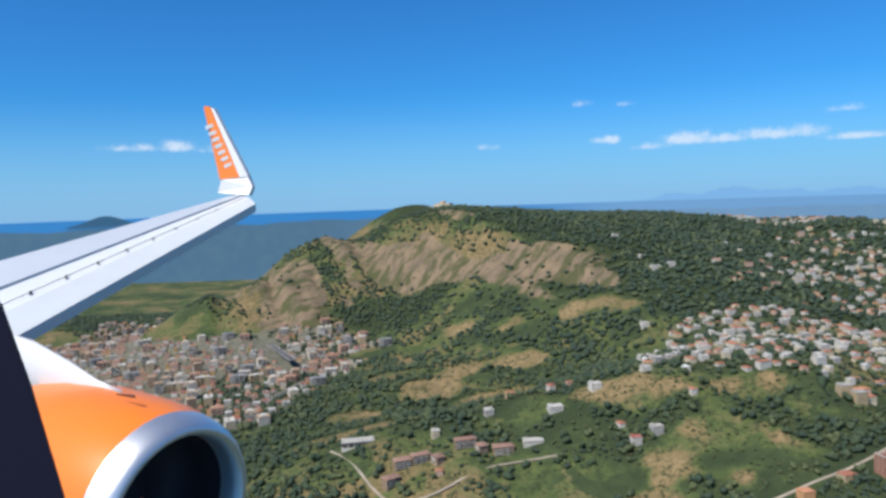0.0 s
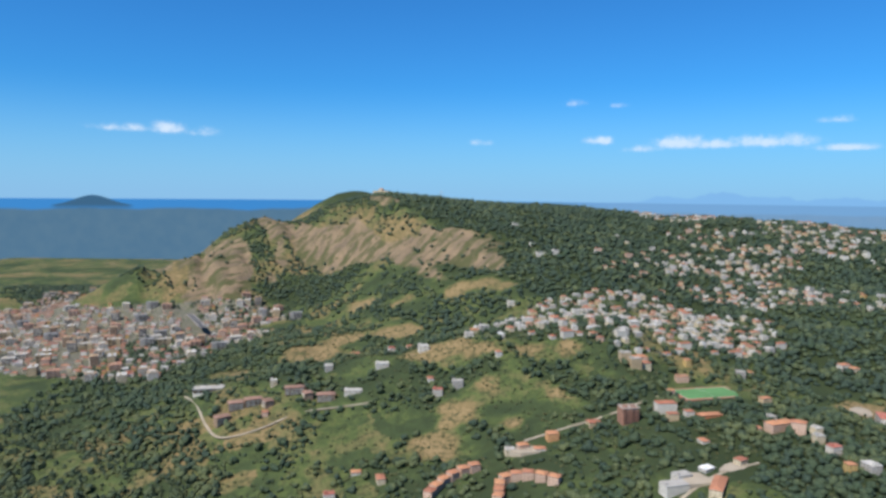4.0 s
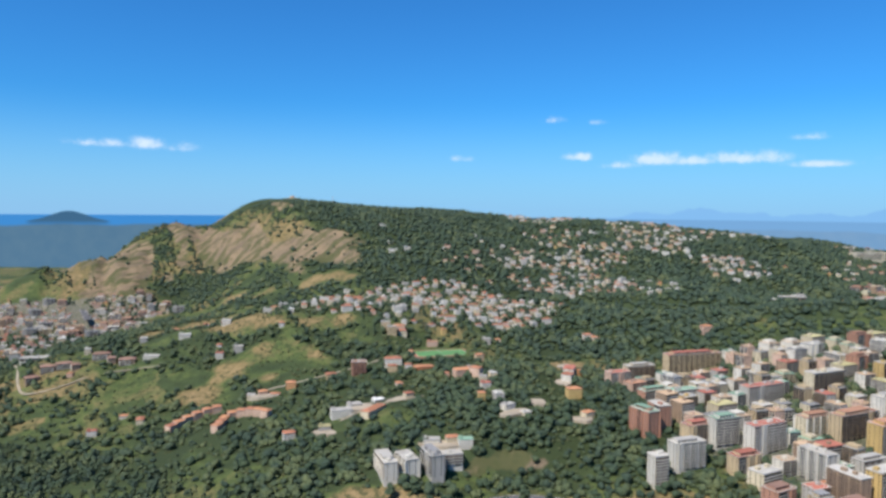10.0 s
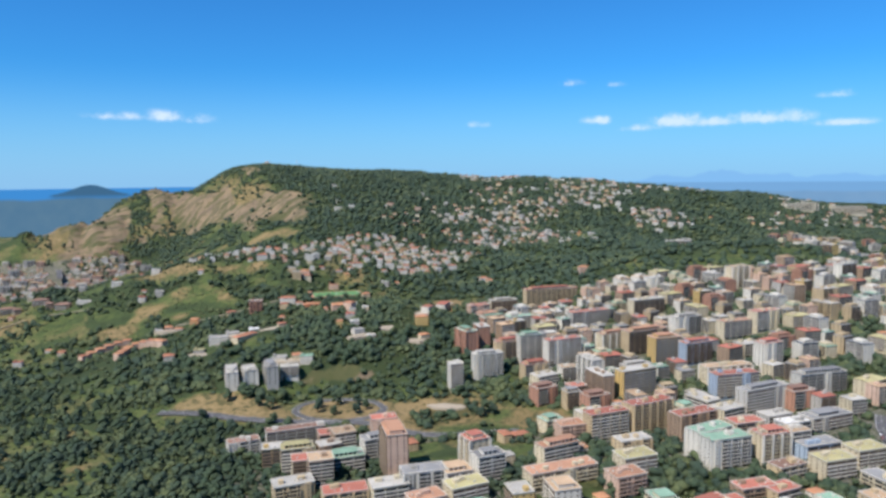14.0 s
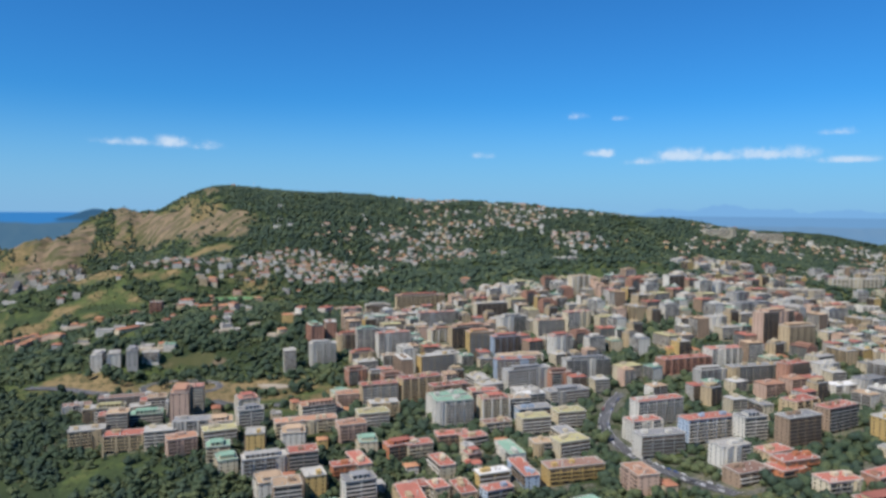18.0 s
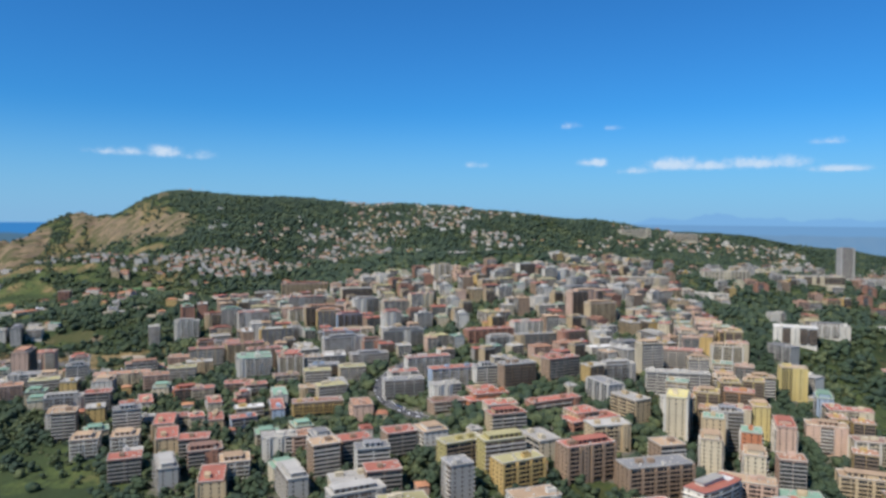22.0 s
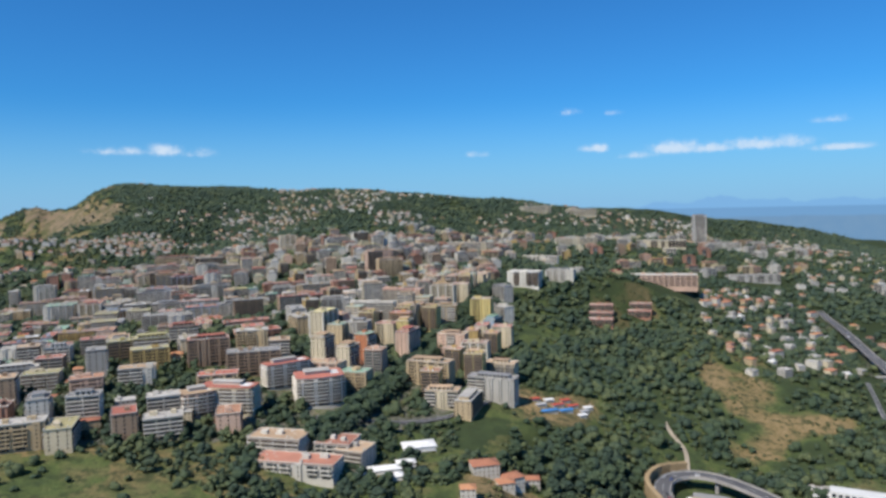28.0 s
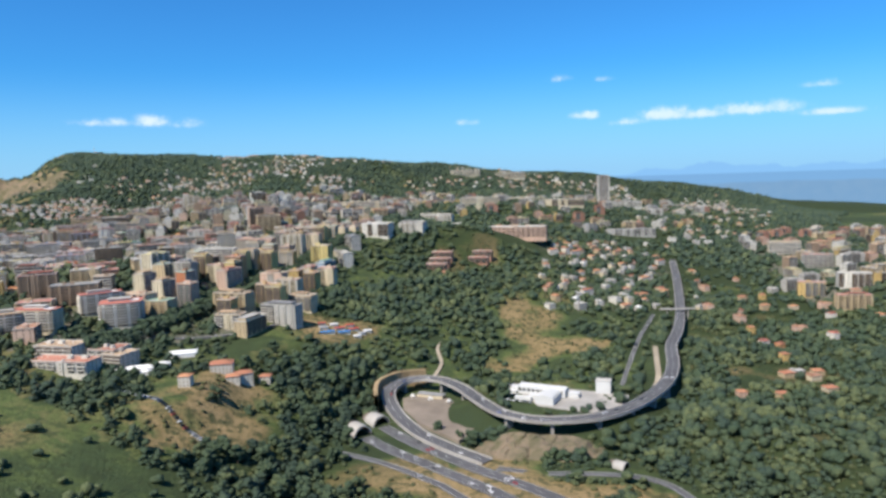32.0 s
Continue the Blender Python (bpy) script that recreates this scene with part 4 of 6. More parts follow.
BLOCKS_MIDDLE_C = [
    (1360, -60, 54, 14, 2, 'brick', 'red'), (1378, -100, 25, 20, 3, 'tan', 'red'), (1492, 359, 60, 18, 13, 'pink', 'tan'),
    (1509, 326, 46, 18, 10, 'tan', 'tan'), (1330, 287, 70, 16, 5, 'brick', 'red'), (1390, 299, 49, 16, 6, 'white', 'red'),
    (1440, 220, 38, 14, 7, 'brick', 'red'), (1396, 233, 66, 14, 6, 'tan', 'grey'), (1501, 79, 28, 15, 11, 'cream', 'tan'),
    (1468, 166, 38, 16, 4, 'white', 'white'), (1340, 108, 18, 12, 6, 'cream', 'grey'), (1203, 295, 59, 15, 7, 'white', 'grey'),
    (1112, 309, 52, 15, 8, 'blue', 'red'),
]
BLOCKS_AVENUE_A = [
    (1462, -109, 27, 16, 12, 'cream', 'yellow'), (1482, -138, 19, 15, 11, 'tan', 'green'), (1503, -117, 26, 14, 11, 'grey', 'grey'),
    (1512, -145, 21, 15, 10, 'rust', 'green'), (1558, -114, 26, 15, 10, 'pink', 'red'), (1549, -47, 28, 14, 10, 'orange', 'red'),
    (1603, 92, 34, 14, 10, 'cream', 'tan'), (1507, 7, 63, 14, 8, 'white', 'concrete'), (1540, 105, 67, 14, 7, 'pink', 'red'),
    (1656, 38, 28, 14, 11, 'yellow', 'tan'), (1667, -3, 26, 15, 7, 'blue', 'green'), (1611, -92, 35, 16, 8, 'pink', 'tan'),
    (1584, -194, 46, 16, 8, 'tan', 'tan'), (1636, -119, 30, 16, 8, 'cream', 'brown'), (1661, -164, 35, 16, 6, 'cream', 'tan'),
    (1646, -222, 50, 15, 7, 'grey', 'grey'), (1595, -252, 32, 15, 5, 'cream', 'tan'), (1619, -263, 27, 15, 5, 'tan', 'concrete'),
]
BLOCKS_AVENUE_B = [
    (1357, -204, 40, 15, 8, 'brown', 'red'), (1406, -214, 51, 18, 7, 'brown', 'grey'), (1294, -194, 34, 15, 7, 'olive', 'olive'),
    (1263, -188, 34, 15, 6, 'olive', 'olive'), (1303, -223, 35, 15, 6, 'ochre', 'olive'), (1257, -244, 20, 16, 8, 'grey', 'grey'),
    (1307, -268, 32, 16, 5, 'white', 'tan'), (1477, -211, 39, 16, 6, 'pink', 'tan'),
    (1507, -226, 33, 18, 6, 'tan', 'green'), 
    (1352, -326, 27, 16, 5, 'white', 'concrete'), (1306, -126, 32, 15, 5, 'tan', 'red'),
    (1302, -25, 35, 15, 3, 'rust', 'red'), (1384, -106, 51, 20, 2, 'brick', 'red'), (1607, 18, 27, 14, 9, 'ochre', 'tan'),
]
BLOCKS_FAR_A = [
    (1462, -374, 44, 22, 3, 'white', 'tan'), (1483, -414, 63, 20, 3, 'white', 'brick'), (1508, -372, 30, 24, 3, 'white', 'brick'),
    (1523, -383, 25, 22, 4, 'grey', 'tan'), (1995, 228, 112, 26, 6, 'pink', 'concrete'), (1735, 160, 54, 22, 7, 'white', 'white'),
    (1796, 172, 46, 20, 5, 'white', 'grey'), (2330, 500, 120, 22, 5, 'grey', 'grey'), (2405, 950, 32, 24, 29, 'brown', 'concrete'),
    (1428, 582, 36, 14, 8, 'white', 'concrete'), (2130, 2130, 115, 16, 7, 'cream', 'concrete'), (1850, 665, 90, 18, 5, 'white', 'concrete'),
    (1656, 620, 148, 16, 5, 'cream', 'concrete'), (1960, 320, 70, 26, 4, 'tan', 'concrete'), (1990, 850, 110, 18, 6, 'cream', 'concrete'),
    (2340, 2190, 118, 18, 7, 'cream', 'concrete'), (2120, 940, 105, 18, 6, 'cream', 'concrete'), (2235, 830, 130, 18, 6, 'cream', 'concrete'),
]
BLOCKS_FAR_B = [
    (2448, 919, 136, 20, 5, 'white', 'concrete'), (2603, 277, 67, 18, 9, 'cream', 'tan'), (2595, 161, 57, 18, 8, 'grey', 'red'),
    (2557, 19, 54, 18, 8, 'white', 'concrete'), (2472, 12, 45, 16, 8, 'ochre', 'red'), (2481, -74, 50, 16, 7, 'tan', 'red'),
]

# ---- city: blocks of flats ----
rng = random.Random(7)
for number, (x, y, w, d, n, wall, roof) in enumerate(BLOCKS_WEST_A + BLOCKS_WEST_B + BLOCKS_WEST_C + BLOCKS_MIDDLE_A + BLOCKS_MIDDLE_B + BLOCKS_MIDDLE_C + BLOCKS_AVENUE_A + BLOCKS_AVENUE_B + BLOCKS_FAR_A + BLOCKS_FAR_B):
    grid = -19 if x * 0.95 - y * 0.33 > 1420 else 20
    turn = grid + rng.uniform(-7, 7)
    if w < 100 and n < 19:
        c, s = abs(math.cos(radians(turn))), abs(math.sin(radians(turn)))
        if w < 28 and rng.random() < 0.4:
            w, turn = max(d, min(40.0, (w - d * c) / max(s, 0.3))), turn - 90
        else:
            w = max(d, w - d * s * 0.3)
    else:
        turn = rng.uniform(-16, 6)
    ob = apartment_block(w, d, n, wall, roof, x + 3 * y < 1500 and x > 1250 or number in (4, 5, 12), number)
    if n == 29:
        for s in (-1, 1):
            part("side_strip", Geo().box(s * w / 2 - 2, -d / 2 - 1.9, -9, s * w / 2 + 2, d / 2 + 1.9, n * STOREY + 2), WALLS["grey"], ob, "pale full-height side strip")
    ob["group"] = "blocks of flats"
    stand(ob, x, y, turn, max(w * 0.42, d * 0.55))

for x, y, w, d, n, wall, roof, turn, bow in ((1478, -262, 42, 26, 8, "white", "red", 18, 0.22), (1405, -306, 48, 16, 7, "cream", "red", -12, 0.22), (1442, -232, 44, 15, 7, "white", "red", 35, 0.15), (1380, -318, 26, 16, 6, "pink", "tan", 30, 0.2)):
    ob = rounded_block(w, d, n, wall, roof, bow)
    ob["group"] = "blocks of flats"
    stand(ob, x, y, turn, w * 0.5)
for x, y in ((1834, 66), (1840, 86), (1846, 106), (1907, 106), (1916, 126)):
    ob = apartment_block(34, 12, 3, "brick", "red", False, 61)
    ob["group"] = "low red terraces by the motorway"
    stand(ob, x, y, -20, 16)

# ---- single buildings and places ----
for p in carriageway_a[0]:
    occupy(p[0] - 8, p[1] - 6, 22)
def place(ob, x, y, turn, r, group=""):
    stand(ob, x, y, turn, r)
    if group:
        ob["group"] = group


# dark-roofed flats on the slope
def terrace_flats(w, d, n):
    """Brown flats with white balcony bands under a brown hip roof."""
    top = tagged(new("terraced_flats"), f"{WORDS[n]}-storey brown flats with white balconies and a brown hip roof", "building")
    h = n * STOREY
    part("wall", Geo().box(-w / 2, -d / 2, -8, w / 2, d / 2, h), WALLS["brown"], top)
    g = Geo()
    hip_roof(g, w, d, h, d * 0.24, 1.2)
    part("roof", g, ROOFS["brown"], top)
    for k in range(n):
        for i in range(int(w / 7)):
            x = -w / 2 + 7 * i + 0.6
            part("balcony", Geo().box(x, -d / 2 - 1.6, k * STOREY - 0.1, x + 5.6, -d / 2 - 1.4, k * STOREY + 0.95, True).box(x, -d / 2 - 1.4, k * STOREY - 0.1, x + 5.6, -d / 2, k * STOREY + 0.1, True), WALLS["white"], top)
    g = Geo()
    for k in range(n):
        for i in range(int(w / 3.5)):
            x = -w / 2 + 3.5 * i + 0.8
            for y in (-d / 2 - 0.06, d / 2):
                g.box(x, y, k * STOREY + 0.3, x + 1.7, y + 0.06, k * STOREY + 2.4)
        for y in (-d / 4, d / 4):
            for x in (-w / 2 - 0.06, w / 2):
                g.box(x, y - 0.6, k * STOREY + 0.9, x + 0.06, y + 0.6, k * STOREY + 2.3)
    tagged(part("glazing", g, GLASS, top), kind="stuff")
    return top


for x, y, w, d, turn in ((-69, 750, 20, 13, 38), (-56, 774, 22, 13, 20), (-34, 784, 24, 12, 24), (-12, 780, 15, 12, -60), (22, 800, 28, 12, 14), (42, 795, 14, 12, -66), (68, 797, 26, 13, 8)):
    place(terrace_flats(w, d, 3), x, y, turn, w * 0.5, "dark-roofed flats on the slope")
place(house(26, 13, 1, "white", "concrete"), 106, 806, 4, 14)
place(apartment_block(46, 18, 2, "white", "concrete", False, 61), -119, 841, 8, 20)

# curved terrace of orange-roofed houses
for x, y, turn in ((214, 602, 60), (221, 613, 52), (230, 624, 45), (241, 633, 38), (253, 640, 30), (266, 645, 22), (286, 574, 70), (288, 586, 80), (290, 598, 84), (298, 610, 30), (310, 612, 5), (323, 610, -10), (336, 602, -25), (348, 592, -30)):
    place(house(12.5, 10.5, 3, "pink", "tiles"), x, y, turn, 7, "terraced houses with orange roofs")

# school and its sports field
ob = house(26, 14, 4, "white", "tiles")
place(ob, 515, 741, 5, 15)
place(apartment_block(22, 16, 6, "brick", "brown", False, 62), 463, 722, 10, 14)
place(house(34, 14, 3, "pink", "tiles"), 622, 672, 20, 18)
place(house(16, 12, 5, "pink", "tiles"), 636, 658, -30, 10)
place(house(30, 12, 1, "rust", "tiles"), 562, 722, 10, 15)
place(house(16, 12, 4, "tan", "concrete"), 508, 850, 10, 10)
place(house(14, 12, 2, "cream", "tiles"), 526, 862, 10, 9)
place(house(14, 12, 3, "orange", "tiles"), 364, 692, 10, 9)
place(house(26, 14, 3, "white", "concrete"), 455, 541, 15, 16)
place(house(40, 12, 2, "cream", "tiles"), 496, 537, 60, 18)
place(house(14, 12, 3, "white", "tiles"), 395, 500, 20, 9)
place(house(30, 16, 4, "white", "red"), 790, 742, 70, 16)
place(house(8, 8, 3, "orange", "tiles"), 808, 746, 10, 7)
pitch = tagged(new("sports_field"), "green artificial turf sports field with a red running edge", "sports field", kind="structure")
pitch.matrix_basis = pose(592, 806, z_at(592, 806) + 0.9, 0, 0, 12)
TURF = material("artificial_turf", (0.10, 0.24, 0.09), 0.95, vary=0.2, size=8.0)
part("edge", Geo().box(-46, -26, -3, 46, 26, 0.0), ROOFS["brick"], pitch)
part("turf", Geo().box(-42, -22, 0.0, 42, 22, 0.06), TURF, pitch)
g = Geo()
for a in ((-42, -22, -41.7, 22), (41.7, -22, 42, 22), (-42, -22, 42, -21.7), (-42, 21.7, 42, 22), (-0.15, -22, 0.15, 22)):
    g.box(a[0], a[1], 0.06, a[2], a[3], 0.08)
part("pitch_lines", g, PAINT, pitch)
occupy(592, 806, 42)

# worked yards of pale gravel among the trees
for x, y, rx, ry, turn in ((482, 556, 30, 14, 20), (530, 580, 22, 9, 30), (671, 520, 24, 12, 35), (705, 552, 12, 16, 10), (579, 450, 28, 14, 0), (441, 497, 16, 12, 0), (335, 668, 26, 10, 15), (751, 508, 16, 12, 0), (795, 797, 14, 24, -20), (790, 346, 26, 11, -8), (755, 632, 12, 18, 0)):
    g, n = Geo(), 14
    ring = [(rx * math.cos(6.2832 * i / n) * (0.8 + 0.3 * ((i * 7) % 5) / 5), ry * math.sin(6.2832 * i / n) * (0.8 + 0.3 * ((i * 3) % 5) / 5)) for i in range(n)]
    c, s = math.cos(radians(turn)), math.sin(radians(turn))
    ring = [(x + u * c - v * s, y + u * s + v * c) for u, v in ring]
    high = max(z_at(*p) for p in ring) * 0.5 + z_at(x, y) * 0.5 + 0.4
    g.face(*[(*p, high) for p in ring])
    for p, q in zip(ring, ring[1:] + ring[:1]):
        g.face((*p, high - 9), (*q, high - 9), (*q, high), (*p, high))
    tagged(new("gravel_yard", g.mesh("gravel_yard", PALE)), "pale gravel yard cut into the green slope", "yard", kind="structure")
    occupy(x, y, max(rx, ry) * 0.8)
for k, (x, y, w, d, n, wall, roof, turn) in enumerate(((470, 562, 18, 12, 2, "white", "concrete", 20), (500, 575, 14, 10, 1, "grey", "white", 30), (540, 588, 12, 9, 2, "cream", "tiles", 30), (664, 530, 16, 10, 2, "white", "concrete", 35), (684, 516, 12, 9, 1, "cream", "concrete", 30),
                                                       (566, 452, 18, 11, 2, "white", "concrete", 0), (590, 456, 14, 10, 2, "cream", "tiles", 10), (604, 446, 16, 11, 3, "white", "green", 5), (438, 505, 14, 11, 2, "grey", "olive", 10), (326, 674, 13, 10, 2, "pink", "tiles", 20),
                                                       (345, 668, 14, 10, 1, "white", "tiles", 0), (310, 668, 12, 9, 2, "cream", "concrete", 10), (764, 640, 16, 14, 4, "white", "tiles", 60), (497, 862, 16, 12, 4, "tan", "concrete", 5), (520, 868, 20, 12, 3, "pink", "tiles", 5), (420, 720, 16, 12, 2, "tan", "tiles", 15), (760, 516, 14, 10, 2, "cream", "tiles", 30))):
    place(house(w, d, n, wall, roof), x, y, turn, w * 0.4, "houses round the gravel yards")

# hermitage on the hilltop
top = tagged(new("hermitage"), "long cream hilltop hermitage with pale walls above the scarp", "building")
top.matrix_basis = pose(-3, 2700, z_at(-3, 2700) + 14, 0, 0, -40)
part("wall", Geo().box(-45, -9, -26, 45, 9, 13), WALLS["cream"], top)
part("roof", Geo().box(-46, -10, 13, 46, 10, 14), ROOFS["tan"], top)
part("church_wall", Geo().box(-10, -12, -8, 10, 4, 20), WALLS["cream"], top)
g = Geo()
hip_roof(g, 20, 16, 20, 5)
part("church_roof", g, ROOFS["terracotta"], top)
part("terrace_wall", Geo().box(-60, -24, -34, 60, -20, 2), WALLS["tan"], top)
occupy(-3, 2700, 60)
for x, y, w, n in ((480, 1618, 24, 3), (440, 1843, 16, 3), (470, 1700, 14, 2), (520, 1640, 16, 3), (380, 1309, 16, 3), (204, 905, 16, 3), (275, 923, 14, 2), (143, 861, 20, 2)):
    place(house(w, 14, n, "white", "concrete"), x, y, 10, w * 0.45, "white houses on the hillside")
mast = tagged(new("radio_mast"), "thin grey radio mast on the wooded hilltop", "mast")
mast.matrix_basis = pose(235, 2230, z_at(235, 2230), 0, 0, 0)
part("pole", Geo().box(-0.6, -0.6, -1, 0.6, 0.6, 34), METAL, mast)
part("crossbar", Geo().box(-4, -0.3, 26, 4, 0.3, 27), METAL, mast)

YARD = material("dusty_paving", (0.26, 0.215, 0.17), 0.95, vary=0.4, size=7.0)
# toll and depot buildings inside the motorway loop
yard = tagged(new("depot_yard"), "pale paved depot yard beside the motorway", "yard", kind="structure")
yard.matrix_basis = pose(1935, -398, 55.5, 0, 0, -28)
part("paving", Geo().box(-62, -26, -6, 62, 34, 0.2), CONCRETE, yard)
g = Geo()
rim = [(1788, -347), (1810, -331), (1830, -344), (1846, -380), (1858, -415), (1850, -452), (1838, -466), (1804, -420), (1789, -380)]
g.face(*[(*p, 44.8) for p in reversed(rim)])
for p, q in zip(rim, rim[1:] + rim[:1]):
    g.face((*p, 39.0), (*p, 44.8), (*q, 44.8), (*q, 39.0))
tagged(new("loop_yard", g.mesh("loop_yard", YARD)), "dusty paved yard inside the motorway loop", "yard", kind="structure")
for x, y in ((1815, -370), (1832, -400), (1842, -435), (1820, -415)):
    occupy(x, y, 18)
WHITE = material("white_sheeting", (0.60, 0.60, 0.58), 0.6, vary=0.2, size=5.0)
depot = tagged(new("depot_building"), "white flat-roofed depot hall with ridged sheet roof", "building")
depot.matrix_basis = pose(1925, -387, 55.7, 0, 0, -28)
part("hall", Geo().box(-26, -2, 0, 22, 10, 8), WHITE, depot)
part("front_wing", Geo().box(0, -26, 0, 18, -2, 6), WHITE, depot)
part("side_wing", Geo().box(-34, 0, 0, -26, 8, 5), WHITE, depot)
vault = Geo()
arc = [(9 + 8.6 * math.cos(math.pi * i / 8), 6 + 2.6 * math.sin(math.pi * i / 8)) for i in range(9)]
vault.v = [(x, -26, z) for x, z in arc] + [(x, -2, z) for x, z in arc]
vault.f = [(i, i + 1, i + 10, i + 9) for i in range(8)] + [tuple(range(8, -1, -1)), tuple(range(9, 18))]
part("vaulted_roof", vault, WHITE, depot)
for x, y, a, b, h in ((-38, -6, 12, 5, 3.5), (-10, -14, 8, 10, 4), (-22, -20, 16, 5, 3), (24, 2, 10, 8, 4.5)):
    part("annex", Geo().box(x, y, 0, x + a, y + b, h), WHITE, depot)
g = Geo()
for i in range(10):
    g.box(-25 + i * 4.6, -2.06, 3, -22 + i * 4.6, -2, 6)
tagged(part("glazing", g, GLASS, depot), kind="stuff")
occupy(1928, -390, 40)
tower = tagged(new("depot_tower"), "white square tower block beside the depot", "building")
tower.matrix_basis = pose(1984, -388, 55, 0, 0, -20)
part("wall", Geo().box(-7, -5, 0, 7, 5, 14), WHITE, tower)
part("side_panel", Geo().box(7, -4.5, 0, 7.2, 4.5, 13.6), WALLS["grey"], tower)
part("roof", Geo().box(-7.3, -5.3, 14, 7.3, 5.3, 14.5), ROOFS["concrete"], tower)
occupy(1984, -388, 10)
shed = tagged(new("depot_shed"), "low long shed with a grey roof inside the loop", "building")
shed.matrix_basis = pose(1817, -345, 44, 0, 0, -25)
part("wall", Geo().box(-14, -4, 0, 14, 4, 4), WALLS["cream"], shed)
g = Geo()
hip_roof(g, 28, 8, 4, 1.6)
part("roof", g, ROOFS["grey"], shed)
for i in range(5):
    van = house(5, 2.4, 1, "white", "white")
    tagged(van, "white site cabin standing in the depot yard", "site cabin")
    van.name = "site_cabin"
    van.matrix_basis = pose(1798 + i * 9, -346 - i * 5 + (i % 2) * 12, 44, 0, 0, -25 + i * 14) @ Matrix.Diagonal((1, 1, 0.8, 1))
occupy(1818, -372, 40)


def tunnel(x, y, z, turn, size=1.0):
    """A concrete tunnel mouth."""
    top = tagged(new("tunnel_portal"), "round concrete motorway tunnel mouth in a wooded bank", "tunnel")
    top.matrix_basis = pose(x, y, z, 0, 0, turn) @ Matrix.Scale(size, 4)
    ring, dark = Geo(), Geo()
    n, ro, ri = 14, 9.0, 7.6
    arc = [(math.cos(math.pi * i / n), math.sin(math.pi * i / n)) for i in range(n + 1)]
    for (c0, s0), (c1, s1) in zip(arc, arc[1:]):
        ring.face((c0 * ri, 0, s0 * ri), (c0 * ro, 0, s0 * ro), (c1 * ro, 0, s1 * ro), (c1 * ri, 0, s1 * ri))
        ring.face((c0 * ro, 0, s0 * ro), (c0 * ro, 16, s0 * ro), (c1 * ro, 16, s1 * ro), (c1 * ro, 0, s1 * ro))
        dark.face((c0 * ri, 0, s0 * ri), (c1 * ri, 0, s1 * ri), (c1 * ri, 22, s1 * ri), (c0 * ri, 22, s0 * ri))
    dark.face(*[(c * ri, 22, s * ri) for c, s in arc])
    part("ring", ring, CONCRETE, top)
    # the darkness inside the bore is painted into its lining colour
    part("bore", dark, BORE_SHADE, top, "dark tunnel bore")
    occupy(x, y, 10)


tunnel(1755, -442, 42, 36)
tunnel(1770, -417, 42, 36)
tunnel(1960, -538, 45.5, 45, 0.6)
TUFF = material("tuff_bank", (0.40, 0.29, 0.16), 0.95, vary=0.45, size=5.0, fine=4.0, bump=0.5)
wall_line = smooth_line([(1812, -303), (1786, -308), (1767, -330), (1762, -356), (1764, -390)])
tagged(strip(wall_line, np.full(len(wall_line), 58.0), -2, 2, 4.0, 20, "retaining_wall", TUFF), "curved tan tuff retaining wall above the motorway loop", "wall", kind="structure")


EARTH = material("bare_earth", (0.215, 0.165, 0.115), 0.95, vary=0.5, size=2.0, fine=3.0, bump=0.9, colour_2=(0.09, 0.09, 0.045))


def earth_bank(foot, head, low, high, name, label):
    """A rough slope of bare earth from its foot to its head."""
    foot, head = smooth_line(foot, 3.0), smooth_line(head, 3.0)
    n, m = min(len(foot), len(head)), 9
    g = Geo()
    for i in range(n):
        a, b = foot[int(i * (len(foot) - 1) / (n - 1))], head[int(i * (len(head) - 1) / (n - 1))]
        fade = min(1.0, 4.0 * min(i, n - 1 - i) / n)
        for j in range(m):
            k = j / (m - 2) if j < m - 1 else 1.5
            p = a + (b - a) * k
            rough = float(value_noise(p[0], p[1], 7, 5) * 2.2 + value_noise(p[0], p[1], 3.2, 6) * 1.4)
            z = low + (high - low) * fade * min(1.0, k) ** 0.8 + rough * 0.7 if j < m - 1 else low - 2
            g.v.append((p[0] + rough, p[1] - rough, z - (3 if j == 0 else 0)))
    for i in range(n - 1):
        for j in range(m - 1):
            q = i * m + j
            g.f.append((q, q + m, q + m + 1, q + 1))
    return tagged(new(name, g.mesh(name, EARTH)), label, "bank", kind="structure")


earth_bank([(1846, -488), (1884, -514), (1920, -528), (1952, -534)], [(1856, -468), (1890, -484), (1926, -490), (1960, -500)], 42, 56, "earth_bank", "bare brown earth bank below the motorway")
# piers under the viaduct
line, level = motorway_loop
pier_mesh = Geo().box(-1.4, -4, -30, 1.4, 4, -0.9).mesh("pier", CONCRETE)
deck = [o for o in bpy.data.objects if o.name == "road"][0]
for i in range(6, len(line) - 20, 5):
    p = part("pier", pier_mesh, None, deck)
    t = line[i + 1] - line[i]
    p.matrix_basis = pose(line[i][0], line[i][1], level[i], 0, 0, math.degrees(math.atan2(t[1], t[0])))
foot = tagged(new("footbridge"), "pale concrete overpass crossing the motorway", "bridge")
foot.matrix_basis = pose(2182, -93, 71, 0, 0, -5)
part("deck", Geo().box(-26, -3, -0.8, 26, 3, 0.4, True), CONCRETE, foot)
part("pier", Geo().box(-16, -1, -20, -14.5, 1, -0.8), CONCRETE, foot)
part("pier", Geo().box(14.5, -1, -20, 16, 1, -0.8), CONCRETE, foot)

